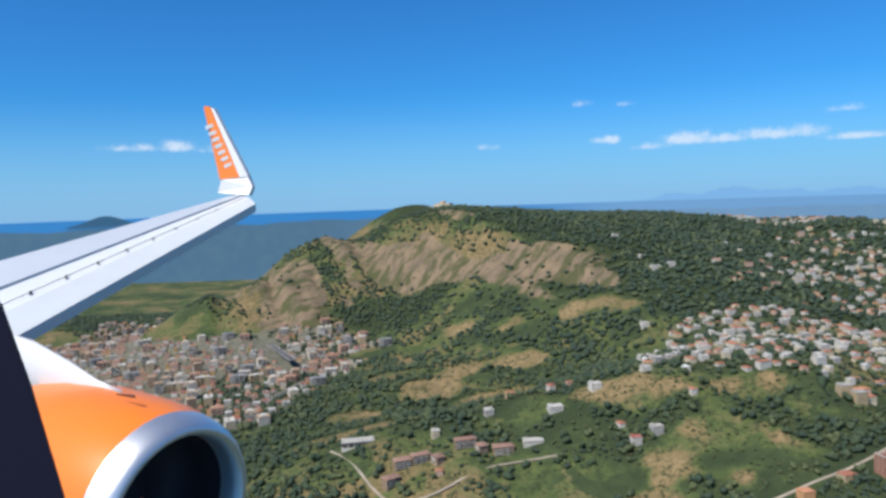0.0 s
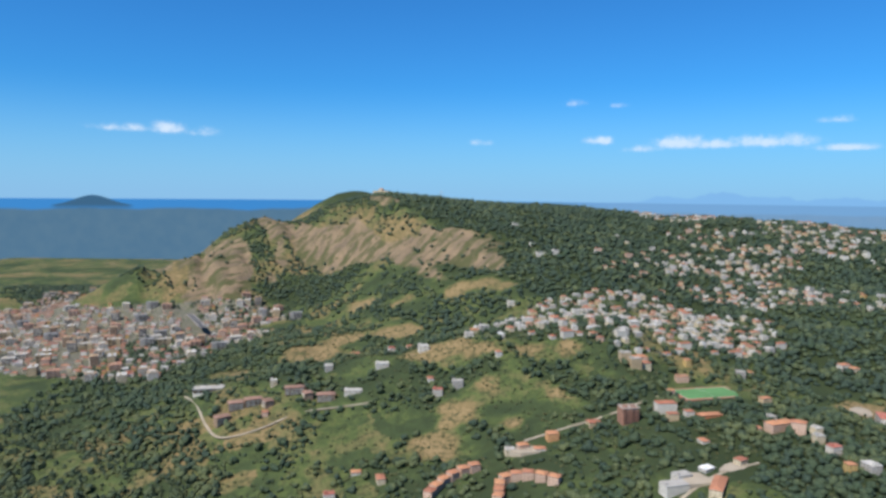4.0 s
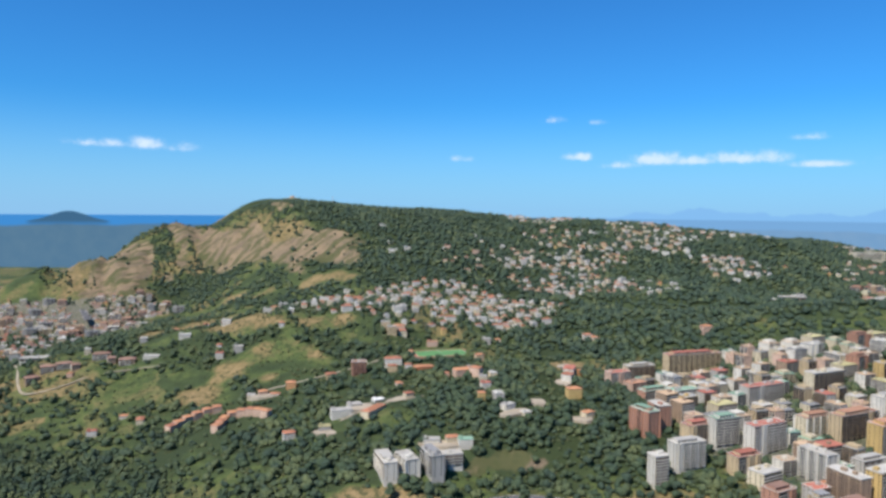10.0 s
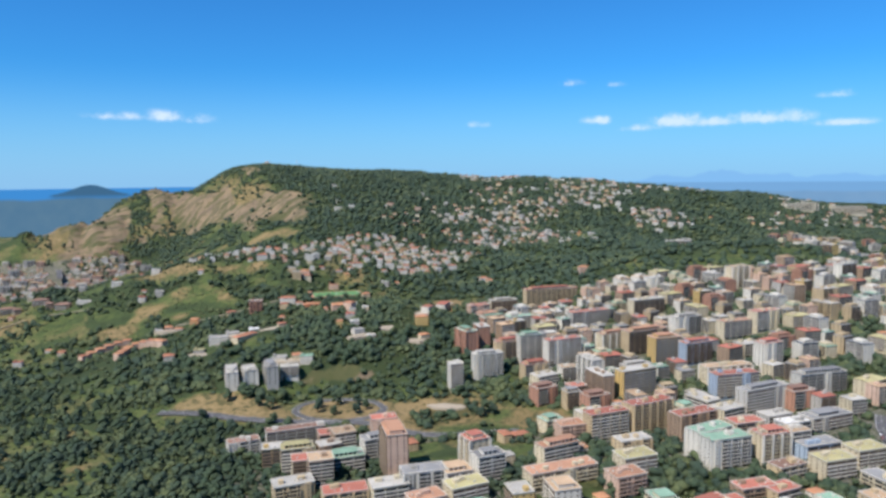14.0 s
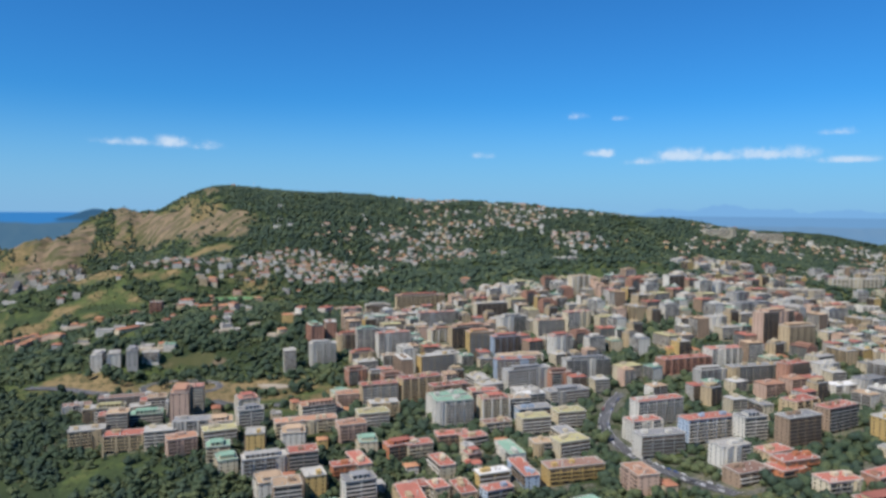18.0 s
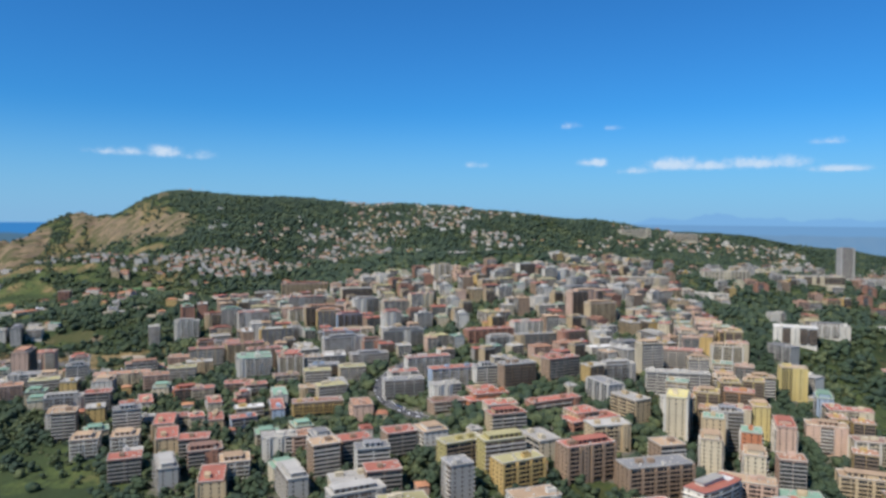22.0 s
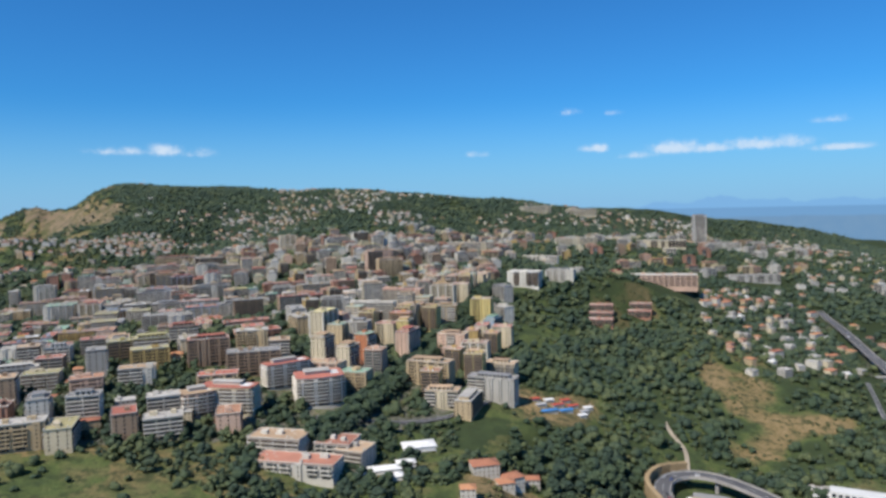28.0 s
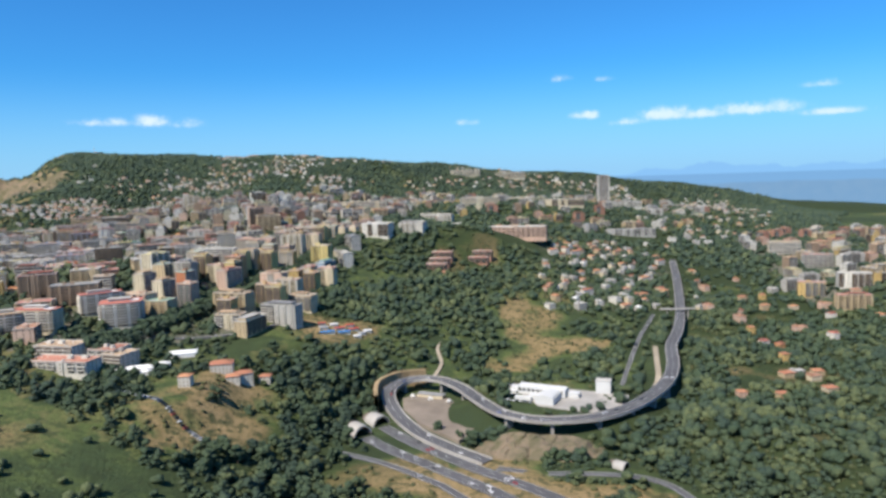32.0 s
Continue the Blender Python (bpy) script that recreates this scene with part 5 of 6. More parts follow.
for x, y, w, d, n, wall, roof, turn in ((2213, -318, 15, 11, 2, "tan", "tiles", 12), (2238, -328, 14, 11, 2, "cream", "terracotta", 12), (2256, -308, 12, 10, 2, "tan", "tiles", 5), (2236, -300, 16, 9, 1, "grey", "concrete", 8), (2263, -186, 12, 10, 2, "white", "red", 20), (2278, -198, 11, 9, 2, "orange", "tiles", 20), (2160, -398, 10, 8, 2, "tan", "tiles", 0), (2120, -395, 9, 8, 2, "pink", "tiles", 0)):
    place(house(w, d, n, wall, roof), x, y, turn, w * 0.6, "houses east of the motorway")
# market lot with coloured stalls
STALL = {k: material("canvas_" + k, c, 0.8, vary=0.2) for k, c in dict(blue=(0.05, 0.22, 0.50), red=(0.42, 0.08, 0.05), white=(0.72, 0.72, 0.70), grey=(0.4, 0.4, 0.4)).items()}
for x, y, w, c in ((1700, -236, 16, "blue"), (1718, -228, 14, "blue"), (1694, -224, 10, "grey"), (1712, -218, 12, "red"), (1728, -214, 11, "red"), (1704, -210, 9, "white"), (1722, -204, 10, "red"), (1738, -222, 8, "grey"), (1744, -212, 9, "white"), (1690, -212, 8, "red"), (1734, -232, 8, "white")):
    st = tagged(new("market_stall"), f"low stall with a {c} canopy on dry ground", "stall", "stalls on the dry lot")
    st.matrix_basis = pose(x, y, z_at(x, y), 0, 0, 18)
    part("box", Geo().box(-w / 2, -2.5, -2, w / 2, 2.5, 2.2), WALLS["white"], st)
    part("canopy", Geo().box(-w / 2 - 0.6, -3.4, 2.2, w / 2 + 0.6, 3.0, 2.6, True), STALL[c], st)
    occupy(x, y, 6)

# white marquees and the villa garden
for x, y, w, d in ((1546, -398, 24, 10), (1562, -384, 14, 9), (1572, -352, 26, 16), (1532, -410, 12, 8), (1556, -412, 9, 8)):
    st = tagged(new("marquee"), "white canvas marquee on a green lawn", "marquee", "white marquees")
    st.matrix_basis = pose(x, y, z_at(x, y), 0, 0, 12)
    part("side", Geo().box(-w / 2, -d / 2, -1, w / 2, d / 2, 3), STALL["white"], st)
    g = Geo()
    hip_roof(g, w, d, 3, 2.2)
    part("canopy", g, STALL["white"], st)
    occupy(x, y, w * 0.5)
for x, y, w, d, n, turn in ((1622, -394, 20, 14, 3, 10), (1642, -398, 16, 12, 3, 25), (1636, -410, 12, 10, 2, 10), (1606, -452, 10, 9, 3, 0), (1660, -385, 10, 9, 2, 0)):
    place(house(w, d, n, "white", "tiles"), x, y, turn, w * 0.55, "white villas with orange roofs")


# ---- vehicles ----
def car(colour, name):
    """A saloon car with its cabin and wheels."""
    top = new("car")
    tagged(top, f"{name} car on the road", "car")
    paint = material("car_paint_" + name, colour, 0.35, vary=0.05, spec=0.5)
    body = Geo()
    prof = [(-2.1, 0.35), (2.1, 0.35), (2.15, 0.75), (1.1, 0.92), (-2.0, 0.95), (-2.15, 0.7)]
    k = len(prof)
    body.v = [(x, -0.85, z) for x, z in prof] + [(x, 0.85, z) for x, z in prof]
    body.f = [tuple(range(k)), tuple(range(2 * k - 1, k - 1, -1))] + [(i, i + k, (i + 1) % k + k, (i + 1) % k) for i in range(k)]
    part("body", body, paint, top)
    cab = Geo()
    cab.v = [(x, s * y, z) for s in (-1, 1) for x, y, z in ((1.0, 0.8, 0.92), (-1.7, 0.8, 0.95), (-1.2, 0.65, 1.42), (0.3, 0.65, 1.42))]
    cab.f = [(0, 1, 2, 3), (7, 6, 5, 4), (0, 4, 5, 1), (1, 5, 6, 2), (2, 6, 7, 3), (3, 7, 4, 0)]
    glass = part("cabin", cab, GLASS, top)
    part("roof_panel", Geo().box(-1.2, -0.65, 1.42, 0.3, 0.65, 1.47), paint, glass)
    for x in (-1.35, 1.35):
        for s in (-1, 1):
            w = Geo()
            n = 8
            ring = [(x + 0.34 * math.cos(6.283 * i / n), 0.34 + 0.34 * math.sin(6.283 * i / n)) for i in range(n)]
            w.v = [(a, s * 0.72, b) for a, b in ring] + [(a, s * 0.9, b) for a, b in ring]
            w.f = [tuple(range(n)), tuple(range(2 * n - 1, n - 1, -1))] + [(i, i + n, (i + 1) % n + n, (i + 1) % n) for i in range(n)]
            part("wheel", w, ASPHALT, top)
    return top


cars = [car((0.7, 0.7, 0.7), "white"), car((0.35, 0.36, 0.38), "silver"), car((0.03, 0.03, 0.035), "black"), car((0.35, 0.03, 0.03), "red"), car((0.04, 0.08, 0.25), "blue")]
started = {}


def drive(x, y, z, turn, group):
    c = rng.choices(cars, (5, 4, 3, 1, 1))[0]
    m = pose(x, y, z, 0, 0, turn)
    if c.name in started:
        c = copy_thing(c, m)
    else:
        started[c.name] = True
        c.matrix_basis = m
    c["group"] = group


def traffic(way, every, off, group):
    line, z = way
    a = sides(line, off)
    for i in range(1, len(line) - 2):
        if rng.random() < every:
            t = line[i + 1] - line[i]
            drive(a[i][0], a[i][1], z[i] + 0.02, math.degrees(math.atan2(t[1], t[0])), group)


traffic(motorway_loop, 0.10, 3, "cars on the motorway")
traffic(motorway_loop, 0.08, -3, "cars on the motorway")
for way in (carriageway_a, carriageway_b):
    traffic(way, 0.22, 2.5, "cars on the motorway")
    traffic(way, 0.22, -2.5, "cars on the motorway")
traffic(ramp, 0.18, 0, "cars on the motorway")
traffic(city_street, 0.5, 4.7, "cars parked along the city street")
traffic(city_street, 0.45, -4.7, "cars parked along the city street")
traffic(dual_road, 0.08, 3.0, "cars on the dual road")
traffic(dual_road, 0.08, -3.0, "cars on the dual road")
for i in range(26):  # cars standing in the depot yards
    u, v = (-56 + i * 4.4, 24) if i < 14 else (-54 + (i - 14) * 3.2, -20)
    c, s = math.cos(radians(-28)), math.sin(radians(-28))
    drive(1935 + u * c - v * s, -398 + u * s + v * c, 55.75, 62 + rng.uniform(-6, 6), "parked cars")
for i in range(34):  # parked cars by the dry field
    x, y = 1556 + i * 2.6, -470 - i * 1.5
    drive(x, y, z_at(x, y) + 0.3, 60 + rng.uniform(-5, 5), "parked cars")


# ---- the airliner's wing, seen as the flight begins ----
plane = pose(*ROWS[0][1:])
LENS = 1230.6


def at(px, py, deep):
    """A place beside the window, from its bearing and its distance."""
    return Vector(((px - 784) / LENS * deep, (441 - py) / LENS * deep, -deep))


airliner = tagged(new("airliner"), "white and orange airliner wing and engine outside a cabin window", "aircraft")
airliner.matrix_basis = plane
WING_GREY = material("wing_grey", (0.50, 0.53, 0.56), 0.4, vary=0.08, size=2.0, spec=0.5)
SLAT = material("slat_paint", (0.66, 0.69, 0.69), 0.42, vary=0.08, size=2.0, spec=0.5)
ORANGE = material("orange_paint", (0.80, 0.20, 0.02), 0.35, vary=0.06, size=2.0, spec=0.5)
CHROME = material("bare_metal_lip", (0.72, 0.73, 0.74), 0.42, metal=0.85, vary=0.1)
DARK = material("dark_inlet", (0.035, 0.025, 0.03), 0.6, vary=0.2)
FRAME = material("cabin_window_frame", (0.010, 0.011, 0.024), 0.8, vary=0.2, spec=0.1)
WHITE_PAINT = material("white_aircraft_paint", (0.62, 0.63, 0.63), 0.35, vary=0.05, spec=0.5)


def loft(rows, closed=True):
    """A skin over rows of points, each row of the same length."""
    g, n = Geo(), len(rows[0])
    g.v = [tuple(p) for r in rows for p in r]
    for i in range(len(rows) - 1):
        for j in range(n if closed else n - 1):
            k = (j + 1) % n
            g.f.append((i * n + j, i * n + k, (i + 1) * n + k, (i + 1) * n + j))
    if closed:
        g.f += [tuple(range(n - 1, -1, -1)), tuple(range((len(rows) - 1) * n, len(rows) * n))]
    return g


def along(a, b, t):
    return a + (b - a) * t


front_0, front_1 = at(0, 612, 10.4), at(452, 361, 17.4)
joint_0, joint_1 = at(0, 508, 11.6), at(428, 345, 18.0)
rear_0, rear_1 = at(0, 462, 13.6), at(436, 339, 18.9)
down = Vector((0.0, -0.16, -0.05))
steps = [-0.25 + i * 0.125 for i in range(11)]
part("wing", loft([[along(joint_0, joint_1, t), along(joint_0, joint_1, t) + down, along(rear_0, rear_1, t) + down * 0.6, along(rear_0, rear_1, t)] for t in steps]), WING_GREY, airliner)
lift = Vector((0, 0.012, 0.012))
slat = part("slat", loft([[along(front_0, front_1, t), along(front_0, front_1, t) + down * 1.2, along(joint_0, joint_1, t) + down * 1.3 - lift * 3, along(joint_0, joint_1, t) - lift * 3,
                           along(along(front_0, front_1, t), along(joint_0, joint_1, t), 0.45) + Vector((0, 0.05, 0))] for t in steps]), SLAT, airliner, "pale grey leading-edge slat")
for k in range(9):
    t = 0.08 + k * 0.105
    a, b = along(front_0, front_1, t), along(joint_0, joint_1, t)
    p = along(a, b, 0.55) + Vector((0, 0.045, 0.02))
    u, v, high = (front_1 - front_0).normalized() * 0.05, (b - a) * 0.07, Vector((0, 0.008, 0.008))
    part("slat_mark", loft([[p, p + u, p + u + high, p + high], [p + v, p + v + u, p + v + u + high, p + v + high]]), DARK, slat)
seam = [along(along(front_0, front_1, t), along(joint_0, joint_1, t), 0.62) + Vector((0, 0.03, 0.012)) for t in (-0.2, 0.98)]
part("slat_seam", loft([[seam[0], seam[0] + Vector((0, 0.012, 0)), seam[0] + Vector((0, 0.012, -0.012))], [seam[1], seam[1] + Vector((0, 0.012, 0)), seam[1] + Vector((0, 0.012, -0.012))]]), DARK, slat)
back = Vector((0.05, 0, -0.14))
tip = [at(385, 342, 18.4), at(392, 318, 18.4), at(438, 312, 18.3), at(446, 330, 18.2), at(440, 346, 18.1)]
part("tip_fairing", loft([tip, [p + back for p in tip]]), WHITE_PAINT, airliner, "white wing-tip fairing")
fin = [at(389, 318, 18.4), at(424, 314, 18.3), at(373, 192, 18.7), at(367, 188, 18.7), at(360, 189, 18.8)]
winglet = part("winglet", loft([fin, [p + back for p in fin]]), ORANGE, airliner, "upswept orange winglet with white letters")
edge = [at(424, 314, 18.28), at(439, 312, 18.28), at(378, 192, 18.68), at(373, 191, 18.68)]
part("leading_edge", loft([edge, [p + back for p in edge]]), WHITE_PAINT, winglet, "white winglet leading edge")
for k in range(7):
    t = k / 6
    px, py = 369 + 33 * t, 220 + 68 * t
    deep = 18.71 - (py + 4 - 189) * 0.00315
    b = [at(px - 6, py + 4, deep), at(px + 7, py - 1, deep), at(px + 8.5, py + 5, deep), at(px - 4.5, py + 10, deep)]
    part("letter_bar", loft([b, [p + back * 0.2 for p in b]]), WHITE_PAINT, winglet, "white lettering bar")
ahead = Vector((0.8736, -0.0936, 0.4775)).normalized()
side = ahead.cross(Vector((0, 1, 0))).normalized()
over = side.cross(ahead).normalized()
hub = at(326, 912, 8.3)


def rings(profile, n=40):
    return [[hub - ahead * s + (side * math.cos(6.2832 * i / n) + over * math.sin(6.2832 * i / n)) * r for i in range(n)] for s, r in profile]


def skin(name, profile, mat, label=""):
    g = loft(rings(profile), True)
    g.f = g.f[:-2]
    ob = part(name, g, mat, airliner, label)
    ob.data.shade_smooth()
    return ob


cowl = skin("engine_cowl", [(0.36, 1.165), (0.6, 1.205), (1.0, 1.225), (1.7, 1.22), (2.4, 1.15), (3.0, 1.02)], ORANGE, "glossy orange engine cowl")
skin("inlet_lip", [(0.36, 1.168), (0.22, 1.14), (0.10, 1.10), (0.03, 1.05), (0.0, 1.0), (0.04, 0.95), (0.16, 0.91), (0.34, 0.895)], CHROME, "bare metal engine inlet lip")
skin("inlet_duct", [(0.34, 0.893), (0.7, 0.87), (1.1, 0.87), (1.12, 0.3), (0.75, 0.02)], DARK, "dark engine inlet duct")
keel = [(at(215, 697, 8.9), 0.05), (at(170, 690, 9.2), 0.16), (at(120, 672, 9.5), 0.30), (at(60, 650, 9.9), 0.42), (at(-20, 632, 10.3), 0.5)]
rows_keel = [[p + Vector((0.35 * w * math.cos(a), w * math.sin(a) * 0.9, 0.5 * w * math.cos(a))) for a in [6.2832 * i / 12 for i in range(12)]] for p, w in keel]
py_ob = part("pylon", loft(rows_keel), WHITE_PAINT, airliner, "white engine pylon fairing")
py_ob.data.shade_smooth()
part("strake", loft([[at(205, 697, 8.5), at(240, 703, 8.35), at(238, 699, 8.4)], [at(206, 699, 8.52), at(240, 705, 8.37), at(238, 701, 8.42)]]), DARK, airliner)
pane = [at(-60, 470, 0.36), at(2, 545, 0.36), at(22, 600, 0.36), at(58, 700, 0.36), at(118, 900, 0.36), at(-60, 900, 0.36)]
part("window_frame", loft([pane, [p + Vector((-0.012, 0, -0.02)) for p in pane]]), FRAME, airliner, "dark rim of the cabin window")

# ---- infill of the districts ----
forms = [(28, 18, 5, "cream", "concrete"), (32, 17, 6, "tan", "concrete"), (22, 20, 5, "white", "tan"), (34, 16, 6, "grey", "grey"), (20, 18, 8, "brown", "tan"),
         (26, 18, 5, "pink", "terracotta"), (24, 17, 6, "brown", "red"), (28, 16, 6, "white", "concrete"), (20, 16, 4, "cream", "green"), (34, 17, 5, "tan", "red"), (26, 18, 6, "brick", "brown"), (30, 18, 5, "cream", "olive"),
         (24, 15, 7, "white", "grey"), (18, 16, 6, "ochre", "concrete"), (36, 14, 6, "grey", "concrete")]
flats = [apartment_block(*f, False, 400 + i) for i, f in enumerate(forms)]
plans = [(11, 9, 2, "white", "tiles"), (13, 10, 2, "cream", "tiles"), (9, 8, 2, "pink", "tiles"), (14, 9, 3, "tan", "tiles"), (12, 11, 2, "white", "concrete"), (10, 10, 3, "cream", "concrete"),
         (16, 10, 2, "cream", "tiles"), (12, 9, 1, "white", "tiles"), (15, 12, 3, "grey", "concrete"), (9, 9, 3, "ochre", "tiles"), (13, 10, 3, "white", "red"), (18, 11, 3, "pink", "terracotta")]
houses = [house(*p) for p in plans]
first = {}
rest = {}


def settle(ob, x, y, turn, r, group, joined=False):
    """The first of a kind moves to its place; later ones are copies; far ones are joined."""
    m = pose(x, y, z_at(x, y), 0, 0, turn)
    occupy(x, y, r)
    if joined and ob.name in first:
        for c in ob.children:
            if c.name.split(".")[0] in ("wall", "roof", "glazing", "balcony_band", "stair_head", "penthouse"):
                mat = c.data.materials[0]
                rest.setdefault((group, mat.name), []).append((c.data, m))
        return
    if ob.name in first:
        ob = copy_thing(ob, m)
    else:
        first[ob.name] = True
        ob.matrix_basis = m
    ob["group"] = group


def join_rest():
    """The far buildings of a district, one mesh for each surface."""
    tops = {}
    for (group, mat), items in rest.items():
        vs, fs, k = [], [], 0
        for me, m in items:
            v = np.array([(*p.co, 1.0) for p in me.vertices]) @ np.array(m).T
            here = np.array(m.translation)
            vs.append(v[:, :3] + survey(here) - here)
            flat = mat.startswith(("window", "shutter"))
            fs += [tuple(i + k for i in p.vertices) for p in me.polygons if not flat or p.area > 1.5]
            k += len(v)
        if group not in tops:
            tops[group] = tagged(new("far_buildings"), group, "buildings", kind="stuff")
            surveyed.add(tops[group].name)
        kind = "far_roofs" if mat.startswith(("roof", "clay")) else "far_walls" if mat.startswith("plaster") else "far_windows"
        tagged(part(kind, mesh_of(kind, np.concatenate(vs), fs, bpy.data.materials[mat]), None, tops[group]), kind="stuff")


def mesh_of(name, v, f, mat):
    me = bpy.data.meshes.new(name)
    me.from_pydata(v.tolist(), [], f)
    me.materials.append(mat)
    return me


def fill(poly, kinds, pitch, turn, keep, group, jitter=0.3, gap=0.5, far=None, most=999, clump=-9):
    c, s = math.cos(radians(turn)), math.sin(radians(turn))
    px, py = [p[0] for p in poly], [p[1] for p in poly]
    cx, cy, wide = sum(px) / len(px), sum(py) / len(py), max(max(px) - min(px), max(py) - min(py))
    k = int(wide / pitch)
    for i in range(-k, k + 1):
        for j in range(-k, k + 1):
            u, v = (i + rng.uniform(-jitter, jitter)) * pitch, (j + rng.uniform(-jitter, jitter)) * pitch
            x, y, roll = cx + u * c - v * s, cy + u * s + v * c, rng.random()
            if roll > keep or not inside(x, y, poly) or blob(x, y, DRY) > 0.3 or blob(x, y, LUSH) > 0.3 or blob(x, y, PARKS) > 0.4 or z_at(x, y) > most or value_noise(x, y, 150, 55) < clump:
                continue
            ob, (w, d, *_) = rng.choice(kinds)
            if not is_free(x, y, max(w * 0.4, d * gap)):
                continue
            settle(ob, x, y, turn + rng.choice((0, 0, 90)) + rng.uniform(-8, 8), max(w * 0.42, d * 0.55), group, bool(far and far(x, y)))


large = [(18, 11, 3, "white", "concrete"), (10, 9, 2, "cream", "concrete"), (20, 10, 3, "white", "tiles"), (9, 9, 2, "white", "white"), (12, 9, 2, "grey", "concrete")]
FLATS_KINDS, HOUSE_KINDS = list(zip(flats, forms)), list(zip(houses, plans))
VILLAGE_KINDS = HOUSE_KINDS[:9] + HOUSE_KINDS[4:6] + list(zip([house(*p) for p in large], large))
tall = [(22, 15, 9, "cream", "tan"), (20, 15, 10, "yellow", "tan"), (19, 16, 9, "pink", "terracotta"), (24, 15, 8, "cream", "red"), (20, 15, 9, "tan", "green"), (18, 15, 8, "ochre", "terracotta")]
AVENUE_KINDS = list(zip([apartment_block(*f, False, 500 + i) for i, f in enumerate(tall)], tall))
fill([(1512, -250), (1535, -180), (1580, -60), (1625, 70), (1700, 290), (1600, 300), (1545, 110), (1480, -60), (1440, -200)], AVENUE_KINDS, 27, -19, 0.9, "blocks of flats", 0.2, 0.5)
fill([(1540, -255), (1560, -190), (1605, -70), (1650, 60), (1700, 60), (1675, -80), (1640, -210), (1590, -262)], AVENUE_KINDS, 27, -19, 0.9, "blocks of flats", 0.2, 0.5)
fill(CITY, FLATS_KINDS, 32, 20, 0.85, "blocks of flats", 0.25, 0.5, far=lambda x, y: x * 0.571 + y > 950, clump=-0.45)
fill(EAST_CITY, FLATS_KINDS, 42, 10, 0.7, "far blocks of flats of the eastern quarter", far=lambda x, y: True)
fill(TOWN_WEST, HOUSE_KINDS + FLATS_KINDS[:6], 19, 20, 0.78, "far houses with red roofs in the western town", 0.3, far=lambda x, y: True, most=142)
fill(VILLAGE, VILLAGE_KINDS, 19, 12, 0.62, "houses of the hillside village", 0.4, 0.55, far=lambda x, y: x * 0.571 + y > 1120)
fill(VILLAS_EAST, VILLAGE_KINDS, 20, 25, 0.45, "villas of the eastern slope", 0.35, 0.55)
fill(HOSPITAL, FLATS_KINDS, 52, 5, 0.42, "far hospital and university buildings", far=lambda x, y: True)
fill([(1500, 760), (1800, 900), (2050, 1650), (1850, 1700), (1700, 1300)], FLATS_KINDS, 44, 27, 0.75, "far blocks of flats", far=lambda x, y: True)
fill([(560, 1500), (1500, 1450), (2600, 1900), (2700, 2900), (900, 2700), (700, 1900)], HOUSE_KINDS, 34, 0, 0.4, "far houses scattered on the wooded ridge", 0.45, far=lambda x, y: True, clump=0.25)
fill([(780, 1480), (1000, 1420), (1250, 1680), (1560, 1600), (1650, 1850), (1300, 1980), (900, 1900)], VILLAGE_KINDS, 24, 15, 0.48, "far houses in clusters on the wooded ridge", 0.45, far=lambda x, y: True, clump=0.0)
fill([(1000, 2080), (1900, 2180), (2500, 2200), (2500, 2420), (1700, 2420), (1000, 2300)], VILLAGE_KINDS, 32, 5, 0.5, "far houses along the crest", 0.45, far=lambda x, y: True, clump=-0.1)
fill([(100, 560), (700, 540), (820, 900), (560, 960), (120, 980), (-100, 800)], HOUSE_KINDS, 30, 10, 0.34, "farmhouses among the trees", 0.45, clump=-0.15)
fill([(2150, -550), (2600, -450), (2700, 200), (2300, 200)], HOUSE_KINDS, 42, 10, 0.42, "farmhouses among the trees", 0.45, clump=-0.2)
fill([(2300, 350), (2700, 420), (3300, 1500), (3300, 2300), (2700, 1900), (2500, 900)], VILLAGE_KINDS, 36, 10, 0.45, "far houses on the eastern plain", 0.45, far=lambda x, y: True)
# x, y, half width of clusters of houses among the woods of the slope
for x, y, r in ((918, 1494, 55), (1155, 1362, 60), (1105, 1538, 65), (1320, 2035, 110), (1492, 1811, 90), (1104, 1893, 90), (863, 1779, 70), (1024, 2480, 120), (1432, 2092, 60), (2770, 2235, 120), (2587, 2273, 70)):
    fill([(x - r, y - r), (x, y - 1.4 * r), (x + r, y - r), (x + r, y + r), (x, y + 1.4 * r), (x - r, y + r)], VILLAGE_KINDS, 20, 10, 0.45, "far houses in clusters on the wooded slope", 0.4, far=lambda x, y: True)
for x, y, w, d, n, wall, roof in ((1314, 1024, 48, 14, 4, "white", "concrete"), (1340, 1040, 20, 14, 4, "white", "concrete"), (1290, 1034, 22, 13, 3, "grey", "concrete")):
    place(apartment_block(w, d, n, wall, roof, False, 77), x, y, -6, w * 0.5, "pale buildings above the wood")
for x, y, w, n, wall in ((1070, 884, 18, 4, "pink"), (878, 983, 16, 3, "white"), (890, 975, 12, 2, "cream"), (756, 572, 18, 4, "ochre")):
    place(house(w, 12, n, wall, "tiles"), x, y, 10, w * 0.5, "houses among the woods")
small = [(18, 15, 5, "cream", "concrete"), (16, 14, 6, "tan", "grey"), (20, 14, 5, "white", "tan"), (15, 15, 6, "pink", "tan"), (17, 14, 4, "cream", "grey"), (19, 15, 5, "grey", "red"), (16, 15, 5, "white", "green")]
SMALL_KINDS = list(zip([apartment_block(*f, False, 520 + i) for i, f in enumerate(small)], small))
